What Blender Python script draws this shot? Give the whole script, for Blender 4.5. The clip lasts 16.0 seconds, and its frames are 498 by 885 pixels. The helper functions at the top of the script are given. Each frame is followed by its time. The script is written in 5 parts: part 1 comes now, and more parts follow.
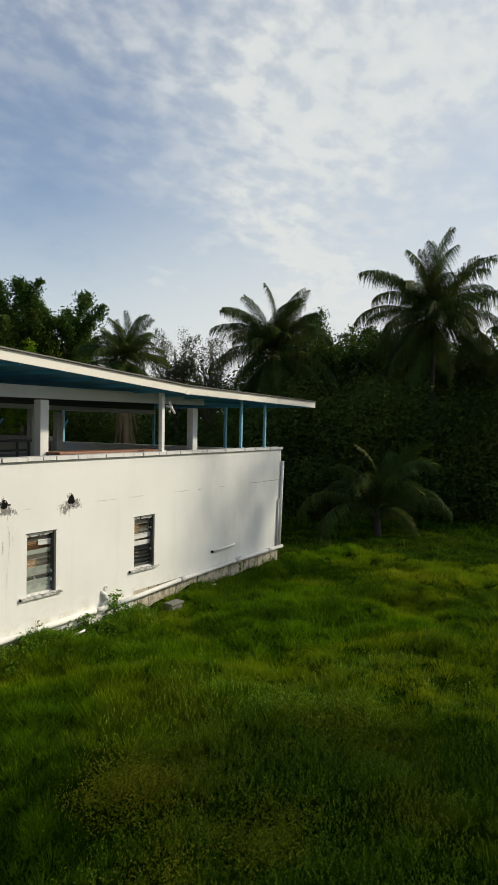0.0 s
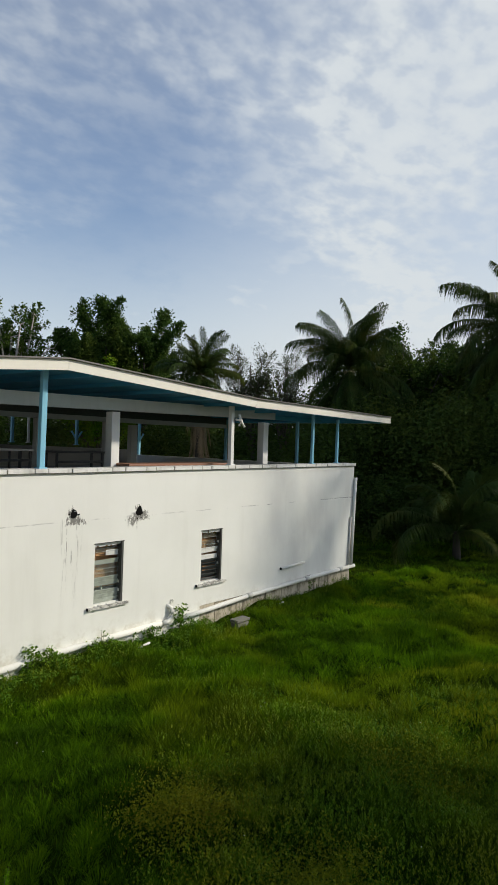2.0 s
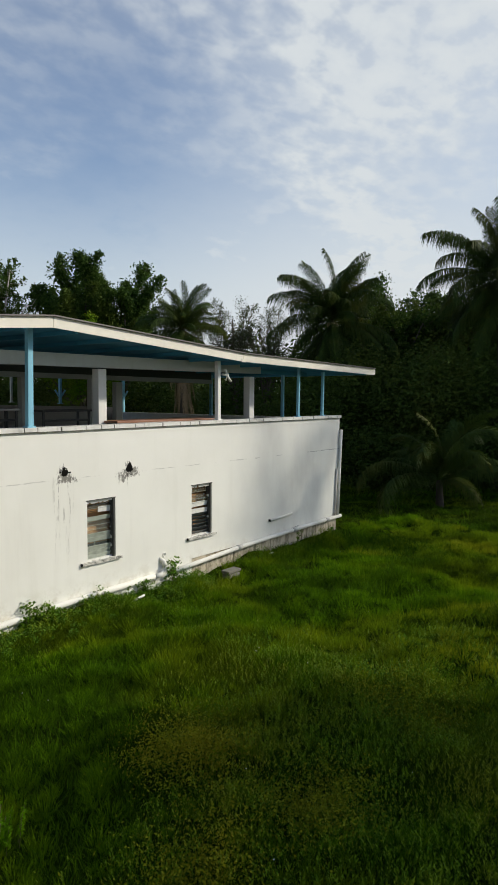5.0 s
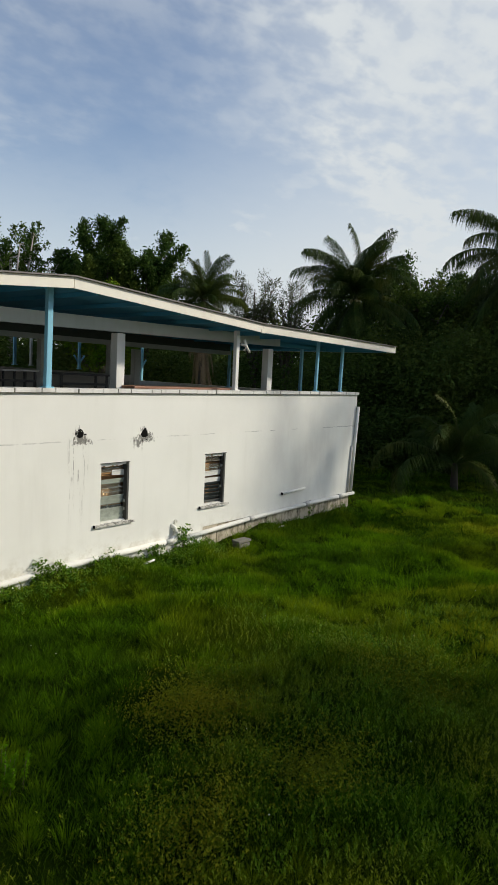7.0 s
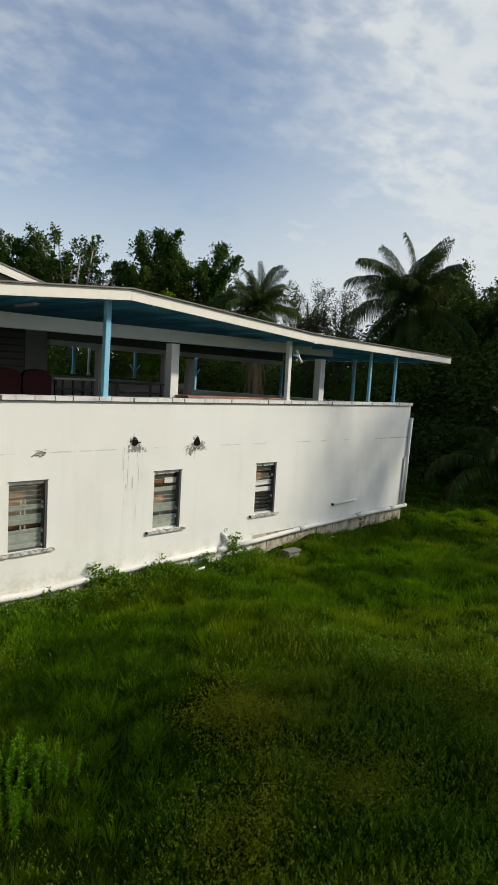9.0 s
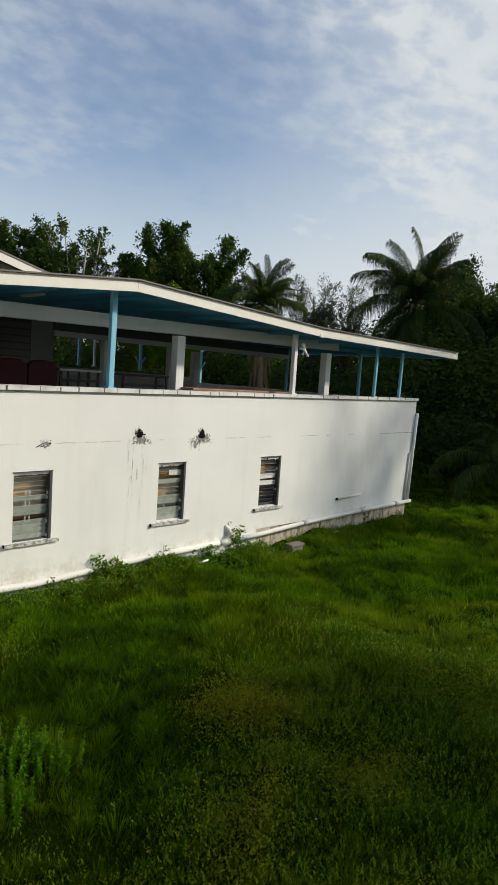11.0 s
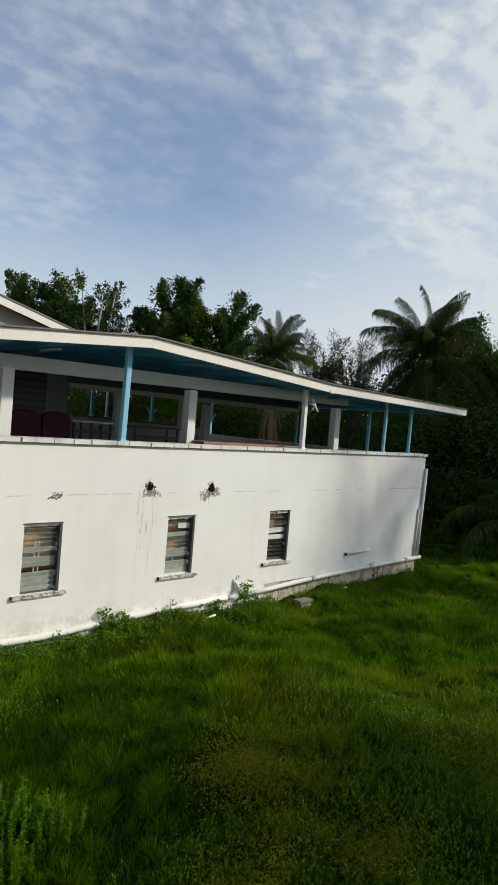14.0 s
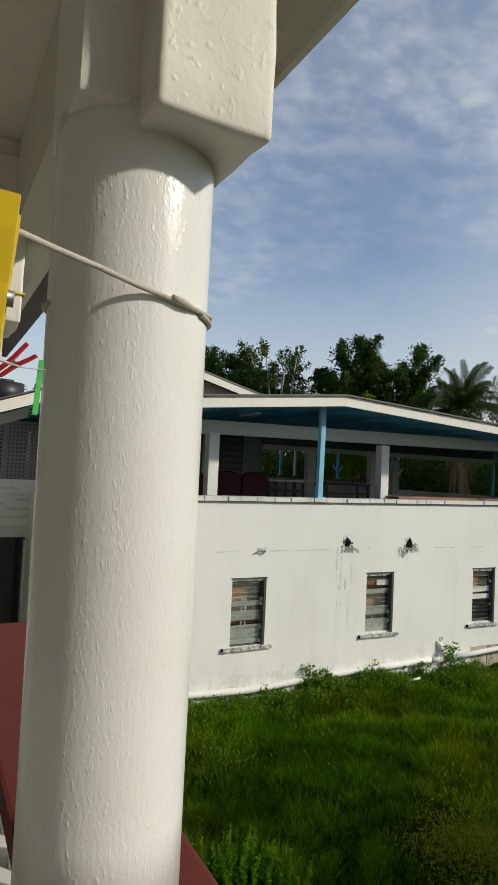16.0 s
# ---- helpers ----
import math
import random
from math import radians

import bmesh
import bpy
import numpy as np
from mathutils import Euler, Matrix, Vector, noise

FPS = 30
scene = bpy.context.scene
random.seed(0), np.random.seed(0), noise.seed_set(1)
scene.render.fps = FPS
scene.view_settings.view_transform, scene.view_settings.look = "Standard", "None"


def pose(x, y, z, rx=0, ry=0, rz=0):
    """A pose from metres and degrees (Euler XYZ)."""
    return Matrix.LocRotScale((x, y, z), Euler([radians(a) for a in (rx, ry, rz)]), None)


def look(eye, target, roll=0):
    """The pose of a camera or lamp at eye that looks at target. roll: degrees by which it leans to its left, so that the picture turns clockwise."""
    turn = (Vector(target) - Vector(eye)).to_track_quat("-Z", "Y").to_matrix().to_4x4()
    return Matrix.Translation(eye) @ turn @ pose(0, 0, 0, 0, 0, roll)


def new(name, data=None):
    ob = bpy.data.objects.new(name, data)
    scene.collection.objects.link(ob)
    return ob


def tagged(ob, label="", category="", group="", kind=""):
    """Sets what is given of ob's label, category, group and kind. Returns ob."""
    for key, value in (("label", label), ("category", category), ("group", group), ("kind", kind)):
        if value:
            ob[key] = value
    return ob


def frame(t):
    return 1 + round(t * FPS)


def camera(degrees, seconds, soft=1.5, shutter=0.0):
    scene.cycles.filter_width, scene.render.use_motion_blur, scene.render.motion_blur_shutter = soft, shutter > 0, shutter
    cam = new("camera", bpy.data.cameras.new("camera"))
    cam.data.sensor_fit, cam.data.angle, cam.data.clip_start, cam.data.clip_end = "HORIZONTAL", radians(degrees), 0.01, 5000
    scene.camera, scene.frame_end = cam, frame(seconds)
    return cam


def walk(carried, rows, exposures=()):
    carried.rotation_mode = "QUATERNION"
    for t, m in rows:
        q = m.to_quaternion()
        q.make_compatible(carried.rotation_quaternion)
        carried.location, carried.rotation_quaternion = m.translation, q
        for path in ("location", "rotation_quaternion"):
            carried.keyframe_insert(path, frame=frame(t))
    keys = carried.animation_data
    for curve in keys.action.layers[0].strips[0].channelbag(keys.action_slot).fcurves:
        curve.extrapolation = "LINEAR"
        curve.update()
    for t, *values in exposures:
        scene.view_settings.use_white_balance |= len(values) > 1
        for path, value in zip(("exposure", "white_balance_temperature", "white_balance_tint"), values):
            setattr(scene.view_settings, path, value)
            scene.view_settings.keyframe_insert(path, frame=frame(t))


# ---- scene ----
cam = camera(43.54, 16.0, 1.3)
PATH = [
    (0, (1.024, 0.846, 3.781), (2.700, 1.935, 3.735), 0.97),
    (0.5, (1.062, 0.825, 3.752), (2.569, 2.139, 3.710), 0.75),
    (1, (1.136, 0.828, 3.720), (2.535, 2.257, 3.711), -2.80),
    (1.5, (1.280, 0.837, 3.716), (2.804, 2.130, 3.654), 1.86),
    (2, (1.353, 0.856, 3.715), (2.882, 2.145, 3.718), 1.75),
    (2.5, (1.322, 0.879, 3.715), (2.908, 2.097, 3.692), 1.05),
    (3, (1.337, 0.886, 3.725), (2.932, 2.090, 3.656), 0.05),
    (5.5, (1.194, 0.878, 3.670), (2.743, 2.134, 3.523), 0.83),
    (6, (1.218, 0.878, 3.633), (2.739, 2.169, 3.496), 1.43),
    (6.5, (1.230, 0.878, 3.594), (2.736, 2.186, 3.455), 1.48),
    (7, (1.227, 0.869, 3.561), (2.753, 2.144, 3.346), 2.94),
    (7.5, (1.196, 0.858, 3.589), (2.709, 2.137, 3.313), 4.38),
    (8, (1.179, 0.840, 3.602), (2.644, 2.181, 3.368), 3.22),
    (8.5, (1.185, 0.830, 3.609), (2.624, 2.205, 3.409), 3.70),
    (9, (1.182, 0.823, 3.583), (2.598, 2.222, 3.388), 3.25),
    (11.5, (1.186, 0.846, 3.555), (2.583, 2.260, 3.341), 4.25),
    (12, (1.187, 0.834, 3.551), (2.575, 2.259, 3.343), 4.54),
    (12.5, (1.204, 0.824, 3.548), (2.582, 2.260, 3.358), 3.92),
    (13, (1.212, 0.817, 3.547), (2.581, 2.267, 3.409), 3.14),
    (13.5, (1.199, 0.812, 3.545), (2.586, 2.249, 3.427), 3.00),
    (14, (1.103, 0.813, 3.659), (2.488, 2.254, 3.601), 4.75),
    (14.5, (0.999, 0.795, 3.659), (2.299, 2.314, 3.607), 4.48),
    (15, (0.917, 0.785, 3.655), (2.123, 2.381, 3.655), 2.20),
    (15.5, (0.828, 0.788, 3.638), (1.934, 2.454, 3.679), 2.73),
    (16, (0.716, 0.819, 3.612), (1.632, 2.594, 3.702), 2.66),
]
walk(cam, [(t, look(eye, target, roll)) for t, eye, target, roll in PATH], [(0, 0.28, 7000, 10), (2, 0.22, 6600, 10), (7.5, 0.22, 6700, 10), (13.5, 0.20, 6550, 10), (15, 0.17, 6500, 10), (15.5, 0.11, 6500, 10), (16, 0.03, 6500, 10)])

# ---- world, sun ----
SUN_AZ, SUN_EL = 135.0, 31.0          # azimuth from +y towards +x, elevation
sun_dir = Vector((math.sin(radians(SUN_AZ)) * math.cos(radians(SUN_EL)), math.cos(radians(SUN_AZ)) * math.cos(radians(SUN_EL)), math.sin(radians(SUN_EL))))
world = bpy.data.worlds.new("sky")
scene.world = world
world.use_nodes = True
wt = world.node_tree
wt.nodes.clear()


def wn(kind, **kw):
    n = wt.nodes.new(kind)
    for k, v in kw.items():
        if k == "op":
            n.operation = v
        elif k == "val":
            n.inputs[1].default_value = v
    return n


sky = wn("ShaderNodeTexSky")
sky.sky_type, sky.sun_disc = "NISHITA", False
sky.sun_elevation, sky.sun_rotation = radians(SUN_EL), radians(SUN_AZ)
sky.air_density, sky.dust_density, sky.ozone_density = 1.25, 0.5, 1.6
coord = wn("ShaderNodeTexCoord")
sep = wn("ShaderNodeSeparateXYZ")
wt.links.new(coord.outputs["Generated"], sep.inputs[0])
lift = wn("ShaderNodeMath", op="ADD", val=0.22)
wt.links.new(sep.outputs[2], lift.inputs[0])
lift2 = wn("ShaderNodeMath", op="MAXIMUM", val=0.05)
wt.links.new(lift.outputs[0], lift2.inputs[0])
div = wn("ShaderNodeVectorMath", op="DIVIDE")
comb = wn("ShaderNodeCombineXYZ")
for k in range(3):
    wt.links.new(lift2.outputs[0], comb.inputs[k])
wt.links.new(coord.outputs["Generated"], div.inputs[0])
wt.links.new(comb.outputs[0], div.inputs[1])


def cloud_noise(scale, detail, rough, distort, stretch):
    mp = wn("ShaderNodeMapping")
    mp.inputs["Scale"].default_value = stretch
    mp.inputs["Rotation"].default_value = (0, 0, radians(35))
    wt.links.new(div.outputs[0], mp.inputs["Vector"])
    n = wn("ShaderNodeTexNoise")
    n.inputs["Scale"].default_value, n.inputs["Detail"].default_value = scale, detail
    n.inputs["Roughness"].default_value, n.inputs["Distortion"].default_value = rough, distort
    wt.links.new(mp.outputs[0], n.inputs["Vector"])
    return n.outputs["Fac"]


def w_ramp(src, a, b, hi=1.0):
    r = wn("ShaderNodeMapRange")
    r.interpolation_type = "SMOOTHSTEP"
    r.inputs["From Min"].default_value, r.inputs["From Max"].default_value, r.inputs["To Max"].default_value = a, b, hi
    wt.links.new(src, r.inputs["Value"])
    return r.outputs[0]


def w_math(op, a, b):
    n = wn("ShaderNodeMath", op=op)
    for k, v in enumerate((a, b)):
        if isinstance(v, (int, float)):
            n.inputs[k].default_value = v
        else:
            wt.links.new(v, n.inputs[k])
    return n.outputs[0]


big = w_ramp(cloud_noise(1.3, 4, 0.5, 0.2, (1, 1.1, 1)), 0.34, 0.70)
fine = w_ramp(cloud_noise(13.0, 3, 0.5, 0.12, (1.0, 1.25, 1)), 0.30, 0.70)
cover = w_math("MULTIPLY", big, w_math("ADD", w_math("MULTIPLY", fine, 0.6), 0.45))
cover = w_math("ADD", w_math("MULTIPLY", cover, w_ramp(sep.outputs[0], -0.10, 0.80, 0.78)), 0.05)
haze = w_ramp(sep.outputs[2], 0.42, 0.04, 0.70)
side = w_math("MULTIPLY", w_ramp(sep.outputs[0], 0.56, 0.92, 0.60), w_math("ADD", 0.72, w_ramp(sep.outputs[2], 0.15, 0.5, 0.28)))
ripple = w_math("MULTIPLY", w_ramp(sep.outputs[2], 0.16, 0.48), 0.17)
cover = w_math("MAXIMUM", cover, haze)
cover = w_math("MINIMUM", w_math("ADD", cover, side), 0.96)
# a clear gap between the clouds, with a ragged rim
off = wn("ShaderNodeVectorMath", op="DISTANCE")
wt.links.new(coord.outputs["Generated"], off.inputs[0])
off.inputs[1].default_value = (0.545, 0.724, 0.43)
rim = w_math("ADD", off.outputs["Value"], w_math("MULTIPLY", w_math("SUBTRACT", cloud_noise(4.5, 5, 0.62, 0.1, (1, 1, 1)), 0.5), 0.42))
puff = wn("ShaderNodeVectorMath", op="DISTANCE")
wt.links.new(coord.outputs["Generated"], puff.inputs[0])
puff.inputs[1].default_value = (0.846, 0.458, 0.272)
ragged = w_math("ADD", puff.outputs["Value"], w_math("MULTIPLY", w_math("SUBTRACT", cloud_noise(22.0, 4, 0.6, 0.1, (1, 1, 1)), 0.5), 0.06))
cover = w_math("MINIMUM", w_math("ADD", cover, w_ramp(ragged, 0.05, 0.01, 0.22)), 0.97)
cover = w_math("MULTIPLY", cover, w_math("SUBTRACT", 1.0, w_ramp(rim, 0.22, 0.06, 0.42)))
cover = w_math("MULTIPLY", cover, w_math("SUBTRACT", 1.0, w_math("MULTIPLY", ripple, w_math("SUBTRACT", 1.0, fine))))
mix = wn("ShaderNodeMix")
mix.data_type = "RGBA"
wt.links.new(cover, mix.inputs["Factor"])
tone = wn("ShaderNodeMix")
tone.data_type, tone.blend_type = "RGBA", "MULTIPLY"
tone.inputs["Factor"].default_value = 1.0
tone.inputs[7].default_value = (1.06, 1.06, 1.15, 1)
wt.links.new(sky.outputs[0], tone.inputs[6])
wt.links.new(tone.outputs[2], mix.inputs[6])
mix.inputs[7].default_value = (5.95, 6.42, 6.72, 1)
bg = wn("ShaderNodeBackground")
bg.inputs["Strength"].default_value = 0.099
wt.links.new(mix.outputs[2], bg.inputs["Color"])
wout = wn("ShaderNodeOutputWorld")
wt.links.new(bg.outputs[0], wout.inputs[0])
sun = new("sun", bpy.data.lights.new("sun", "SUN"))
sun.data.energy, sun.data.angle, sun.data.color = 2.9, radians(3.0), (1.0, 0.945, 0.82)
sun.matrix_world = look((30, -30, 40), Vector((30, -30, 40)) - sun_dir)


# ---- materials ----
class Mat:
    """A small builder for procedural materials."""

    def __init__(self, name, rough=0.6, spec=0.5, metal=0.0):
        self.m = bpy.data.materials.new(name)
        self.m.use_nodes = True
        self.t = self.m.node_tree
        self.b = self.t.nodes["Principled BSDF"]
        self.b.inputs["Roughness"].default_value = rough
        self.b.inputs["Specular IOR Level"].default_value = spec
        self.b.inputs["Metallic"].default_value = metal

    def n(self, kind):
        return self.t.nodes.new(kind)

    def link(self, a, b):
        self.t.links.new(a, b)

    def pos(self, scale=(1, 1, 1), world=True):
        if world:
            src = self.n("ShaderNodeNewGeometry").outputs["Position"]
        else:
            src = self.n("ShaderNodeTexCoord").outputs["Object"]
        mp = self.n("ShaderNodeMapping")
        mp.inputs["Scale"].default_value = scale
        self.link(src, mp.inputs["Vector"])
        return mp.outputs[0]

    def noise(self, scale, detail=4, rough=0.55, stretch=(1, 1, 1), world=True, distort=0.0):
        n = self.n("ShaderNodeTexNoise")
        n.inputs["Scale"].default_value, n.inputs["Detail"].default_value = scale, detail
        n.inputs["Roughness"].default_value, n.inputs["Distortion"].default_value = rough, distort
        self.link(self.pos(stretch, world), n.inputs["Vector"])
        return n.outputs["Fac"]

    def ramp(self, src, a, b, lo=0.0, hi=1.0):
        r = self.n("ShaderNodeMapRange")
        r.interpolation_type = "SMOOTHSTEP"
        for k, v in (("From Min", a), ("From Max", b), ("To Min", lo), ("To Max", hi)):
            r.inputs[k].default_value = v
        self.link(src, r.inputs["Value"])
        return r.outputs[0]

    def math(self, op, a, b=0.0):
        n = self.n("ShaderNodeMath")
        n.operation = op
        for k, v in enumerate((a, b)):
            if isinstance(v, (int, float)):
                n.inputs[k].default_value = v
            else:
                self.link(v, n.inputs[k])
        return n.outputs[0]

    def mix(self, fac, a, b):
        n = self.n("ShaderNodeMix")
        n.data_type = "RGBA"
        for k, v in ((0, fac), (6, a), (7, b)):
            if isinstance(v, (int, float)):
                n.inputs[k].default_value = v
            elif isinstance(v, tuple):
                n.inputs[k].default_value = (*v, 1)
            else:
                self.link(v, n.inputs[k])
        return n.outputs[2]

    def color(self, src):
        if isinstance(src, tuple):
            self.b.inputs["Base Color"].default_value = (*src, 1)
        else:
            self.link(src, self.b.inputs["Base Color"])
        return self

    def rough(self, src):
        self.link(src, self.b.inputs["Roughness"])
        return self

    def bump(self, src, strength=0.3, dist=0.01):
        n = self.n("ShaderNodeBump")
        n.inputs["Strength"].default_value, n.inputs["Distance"].default_value = strength, dist
        self.link(src, n.inputs["Height"])
        self.link(n.outputs[0], self.b.inputs["Normal"])
        return self


def paint(name, base, dirt=(0.25, 0.23, 0.18), amount=0.35, rough=0.6, grain=60, streak=True, bump=0.15):
    """Weathered paint: faint mottling, grime in patches and rain streaks."""
    m = Mat(name, rough)
    big_n = m.ramp(m.noise(1.3, 5), 0.45, 0.8)
    st = m.ramp(m.noise(3.0, 5, 0.6, (2.2, 2.2, 0.18)), 0.52, 0.85)
    grime = m.math("MULTIPLY", m.math("ADD", m.math("MULTIPLY", big_n, 0.5), m.math("MULTIPLY", st, 0.6 if streak else 0.1)), amount)
    c = m.mix(m.noise(7, 3), base, tuple(v * 0.93 for v in base))
    m.color(m.mix(grime, c, dirt))
    m.bump(m.noise(grain, 4, 0.6), bump, 0.004)
    return m


def plain(name, base, rough=0.6, var=0.15, scale=8.0, metal=0.0, bump=0.1):
    m = Mat(name, rough, metal=metal)
    m.color(m.mix(m.noise(scale, 5), tuple(v * (1 - var) for v in base), tuple(min(1, v * (1 + var)) for v in base)))
    m.bump(m.noise(scale * 6, 3), bump, 0.003)
    return m


# white outer wall with a crack line, mould round the drain holes and splashes at the foot
wall_mat = Mat("wall_paint", 0.72)
_m = wall_mat
geo = _m.n("ShaderNodeNewGeometry")
gp = _m.n("ShaderNodeSeparateXYZ")
_m.link(geo.outputs["Position"], gp.inputs[0])
PX, PZ = gp.outputs[0], gp.outputs[2]
wob = _m.math("MULTIPLY", _m.math("SUBTRACT", _m.noise(4.0, 5, 0.65), 0.5), 0.35)


def blob(cx, cz, rx, rz, soft=0.5):
    dx = _m.math("DIVIDE", _m.math("SUBTRACT", PX, cx), rx)
    dz = _m.math("DIVIDE", _m.math("SUBTRACT", PZ, cz), rz)
    d = _m.math("SQRT", _m.math("ADD", _m.math("MULTIPLY", dx, dx), _m.math("MULTIPLY", dz, dz)))
    d = _m.math("ADD", d, _m.math("MULTIPLY", wob, 3.0))
    return _m.ramp(d, 1.25, soft * 0.3)


def streaks(cx, z0, z1, half, seed):
    """Rain streaks that run down from z1 to z0."""
    inx = _m.ramp(_m.math("ABSOLUTE", _m.math("SUBTRACT", PX, cx)), half, half * 0.6)
    inz = _m.math("MULTIPLY", _m.ramp(PZ, z0, z1), _m.ramp(PZ, z1 + 0.03, z1 - 0.03))
    lines = _m.ramp(_m.noise(9.0 + seed, 4, 0.65, (1.6, 1.0, 0.10), distort=0.5), 0.53, 0.62)
    spots = _m.ramp(_m.noise(9.0 + seed, 5, 0.75), 0.42, 0.52)
    return _m.math("MULTIPLY", _m.math("MULTIPLY", inx, inz), _m.math("MULTIPLY", lines, spots))


mould = blob(8.25, 2.25, 0.13, 0.19)
for b in (blob(9.87, 2.24, 0.17, 0.18), blob(8.33, 2.11, 0.32, 0.09), blob(9.9, 2.09, 0.40, 0.08), blob(9.72, 2.02, 0.10, 0.16), blob(6.32, 2.12, 0.14, 0.10, 0.7), blob(8.28, 2.17, 0.22, 0.12), blob(9.95, 2.16, 0.28, 0.12), blob(4.45, 0.83, 0.075, 0.13), blob(4.44, 0.22, 0.075, 0.22), blob(4.43, 0.52, 0.05, 0.2), blob(4.42, -0.15, 0.05, 0.2), blob(16.2, -0.02, 0.2, 0.03)):
    mould = _m.math("MAXIMUM", mould, b)
speck = _m.math("MULTIPLY", _m.math("SUBTRACT", _m.noise(17, 5, 0.68, (1.3, 1.3, 0.8)), 0.5), 1.7)
mould = _m.math("MULTIPLY", _m.ramp(_m.math("ADD", _m.math("MULTIPLY", mould, 0.46), speck), 0.20, 0.44), _m.ramp(mould, 0.04, 0.2))
runs = _m.math("MAXIMUM", streaks(8.25, 0.25, 2.2, 0.26, 0.0), streaks(9.75, 1.75, 2.15, 0.22, 0.4))
runs = _m.math("MAXIMUM", runs, _m.math("MULTIPLY", streaks(4.42, -0.3, 0.9, 0.10, 0.8), 0.9))
# the crack along the ring beam
line = _m.math("ABSOLUTE", _m.math("SUBTRACT", _m.math("ADD", PZ, _m.math("MULTIPLY", wob, 0.16)), 2.13))
crack = _m.math("MULTIPLY", _m.ramp(line, 0.016, 0.003), _m.ramp(_m.noise(1.6, 4, 0.65, (1, 1, 0.1)), 0.47, 0.62))
right = _m.ramp(PX, 12.0, 16.5)
band = _m.ramp(PZ, 2.06, 2.13)
splash = _m.math("MULTIPLY", _m.ramp(PZ, 0.25, -0.45), _m.ramp(_m.noise(5.5, 6, 0.7), 0.42, 0.66))
base = _m.mix(_m.ramp(_m.noise(0.7, 4), 0.35, 0.7), (0.81, 0.80, 0.735), (0.765, 0.755, 0.69))
base = _m.mix(_m.math("MULTIPLY", band, 0.18), base, (0.82, 0.79, 0.74))
base = _m.mix(_m.math("MULTIPLY", _m.ramp(_m.noise(2.2, 5, 0.6, (1.6, 1.6, 0.16)), 0.48, 0.8), 0.13), base, (0.50, 0.47, 0.40))
# greyer right end: stains, with soft tree shade painted into the colour too
base = _m.mix(_m.math("MULTIPLY", _m.math("MULTIPLY", right, _m.ramp(_m.noise(1.0, 5, 0.6, (1.0, 1.0, 0.45)), 0.4, 0.75)), 0.38), base, (0.50, 0.46, 0.43))
base = _m.mix(_m.math("MULTIPLY", runs, 0.9), base, (0.17, 0.15, 0.12))
crack = _m.math("MULTIPLY", crack, _m.math("ADD", 0.75, _m.math("MULTIPLY", right, 0.9)))
base = _m.mix(_m.math("MULTIPLY", crack, 0.5), base, (0.16, 0.15, 0.13))
base = _m.mix(_m.math("MULTIPLY", splash, 0.5), base, (0.36, 0.30, 0.19))
base = _m.mix(_m.math("MULTIPLY", mould, 0.8), base, (0.065, 0.058, 0.045))
_m.color(base)
_m.bump(_m.math("SUBTRACT", _m.math("ADD", _m.math("MULTIPLY", _m.noise(9, 4), 0.6), _m.math("MULTIPLY", _m.noise(70, 3), 0.3)), _m.math("MULTIPLY", crack, 0.5)), 0.3, 0.012)

white_mat = paint("white_paint", (0.78, 0.765, 0.72), amount=0.28)
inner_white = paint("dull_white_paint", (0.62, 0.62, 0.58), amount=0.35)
fascia_mat = paint("fascia_paint", (0.82, 0.775, 0.66), (0.30, 0.25, 0.16), 0.22)
cap_mat = paint("coping_paint", (0.76, 0.74, 0.69), (0.10, 0.09, 0.075), 0.95)
blue_mat = paint("light_blue_paint", (0.22, 0.52, 0.66), (0.16, 0.26, 0.30), 0.4)
soffit_mat = paint("soffit_blue_paint", (0.05, 0.27, 0.42), (0.03, 0.12, 0.18), 0.5)
beam_mat = paint("beam_paint", (0.55, 0.58, 0.56), amount=0.3)
plinth_mat = Mat("plinth_concrete", 0.9)
_st = plinth_mat.math("MULTIPLY", plinth_mat.ramp(plinth_mat.noise(5.0, 6, 0.7, (1.2, 1.2, 0.6)), 0.42, 0.66), 0.8)
plinth_mat.color(plinth_mat.mix(_st, plinth_mat.mix(plinth_mat.noise(18, 4), (0.62, 0.55, 0.42), (0.50, 0.44, 0.33)), (0.13, 0.105, 0.06)))
plinth_mat.bump(plinth_mat.noise(30, 4), 0.5, 0.006)
sill_mat = Mat("sill_concrete", 0.85)
sill_mat.color(sill_mat.mix(sill_mat.math("MULTIPLY", sill_mat.ramp(sill_mat.noise(14, 6, 0.7), 0.44, 0.62), 0.85), (0.60, 0.58, 0.52), (0.07, 0.065, 0.055)))
sill_mat.bump(sill_mat.noise(40, 4), 0.5, 0.006)
concrete_mat = plain("bare_concrete", (0.17, 0.16, 0.13), 0.85, 0.25, 6, bump=0.4)
pvc_mat = paint("pvc_pipe", (0.80, 0.78, 0.71), (0.30, 0.26, 0.17), 0.35, 0.7)
grey_pipe = paint("grey_pipe", (0.55, 0.53, 0.49), (0.18, 0.16, 0.13), 0.6, 0.5)
dark_mat = plain("dark_hole", (0.010, 0.010, 0.009), 1.0)
dark_mat.b.inputs["Specular IOR Level"].default_value = 0.05
wood_mat = Mat("brown_boards", 0.7)
wood_mat.color(wood_mat.mix(wood_mat.noise(9, 6, 0.6, (0.4, 6, 6)), (0.13, 0.055, 0.022), (0.48, 0.26, 0.10)))
wood_mat.bump(wood_mat.noise(20, 4, 0.6, (0.3, 6, 6)), 0.3, 0.004)
table_mat = plain("terracotta_top", (0.30, 0.14, 0.08), 0.5, 0.25, 5)
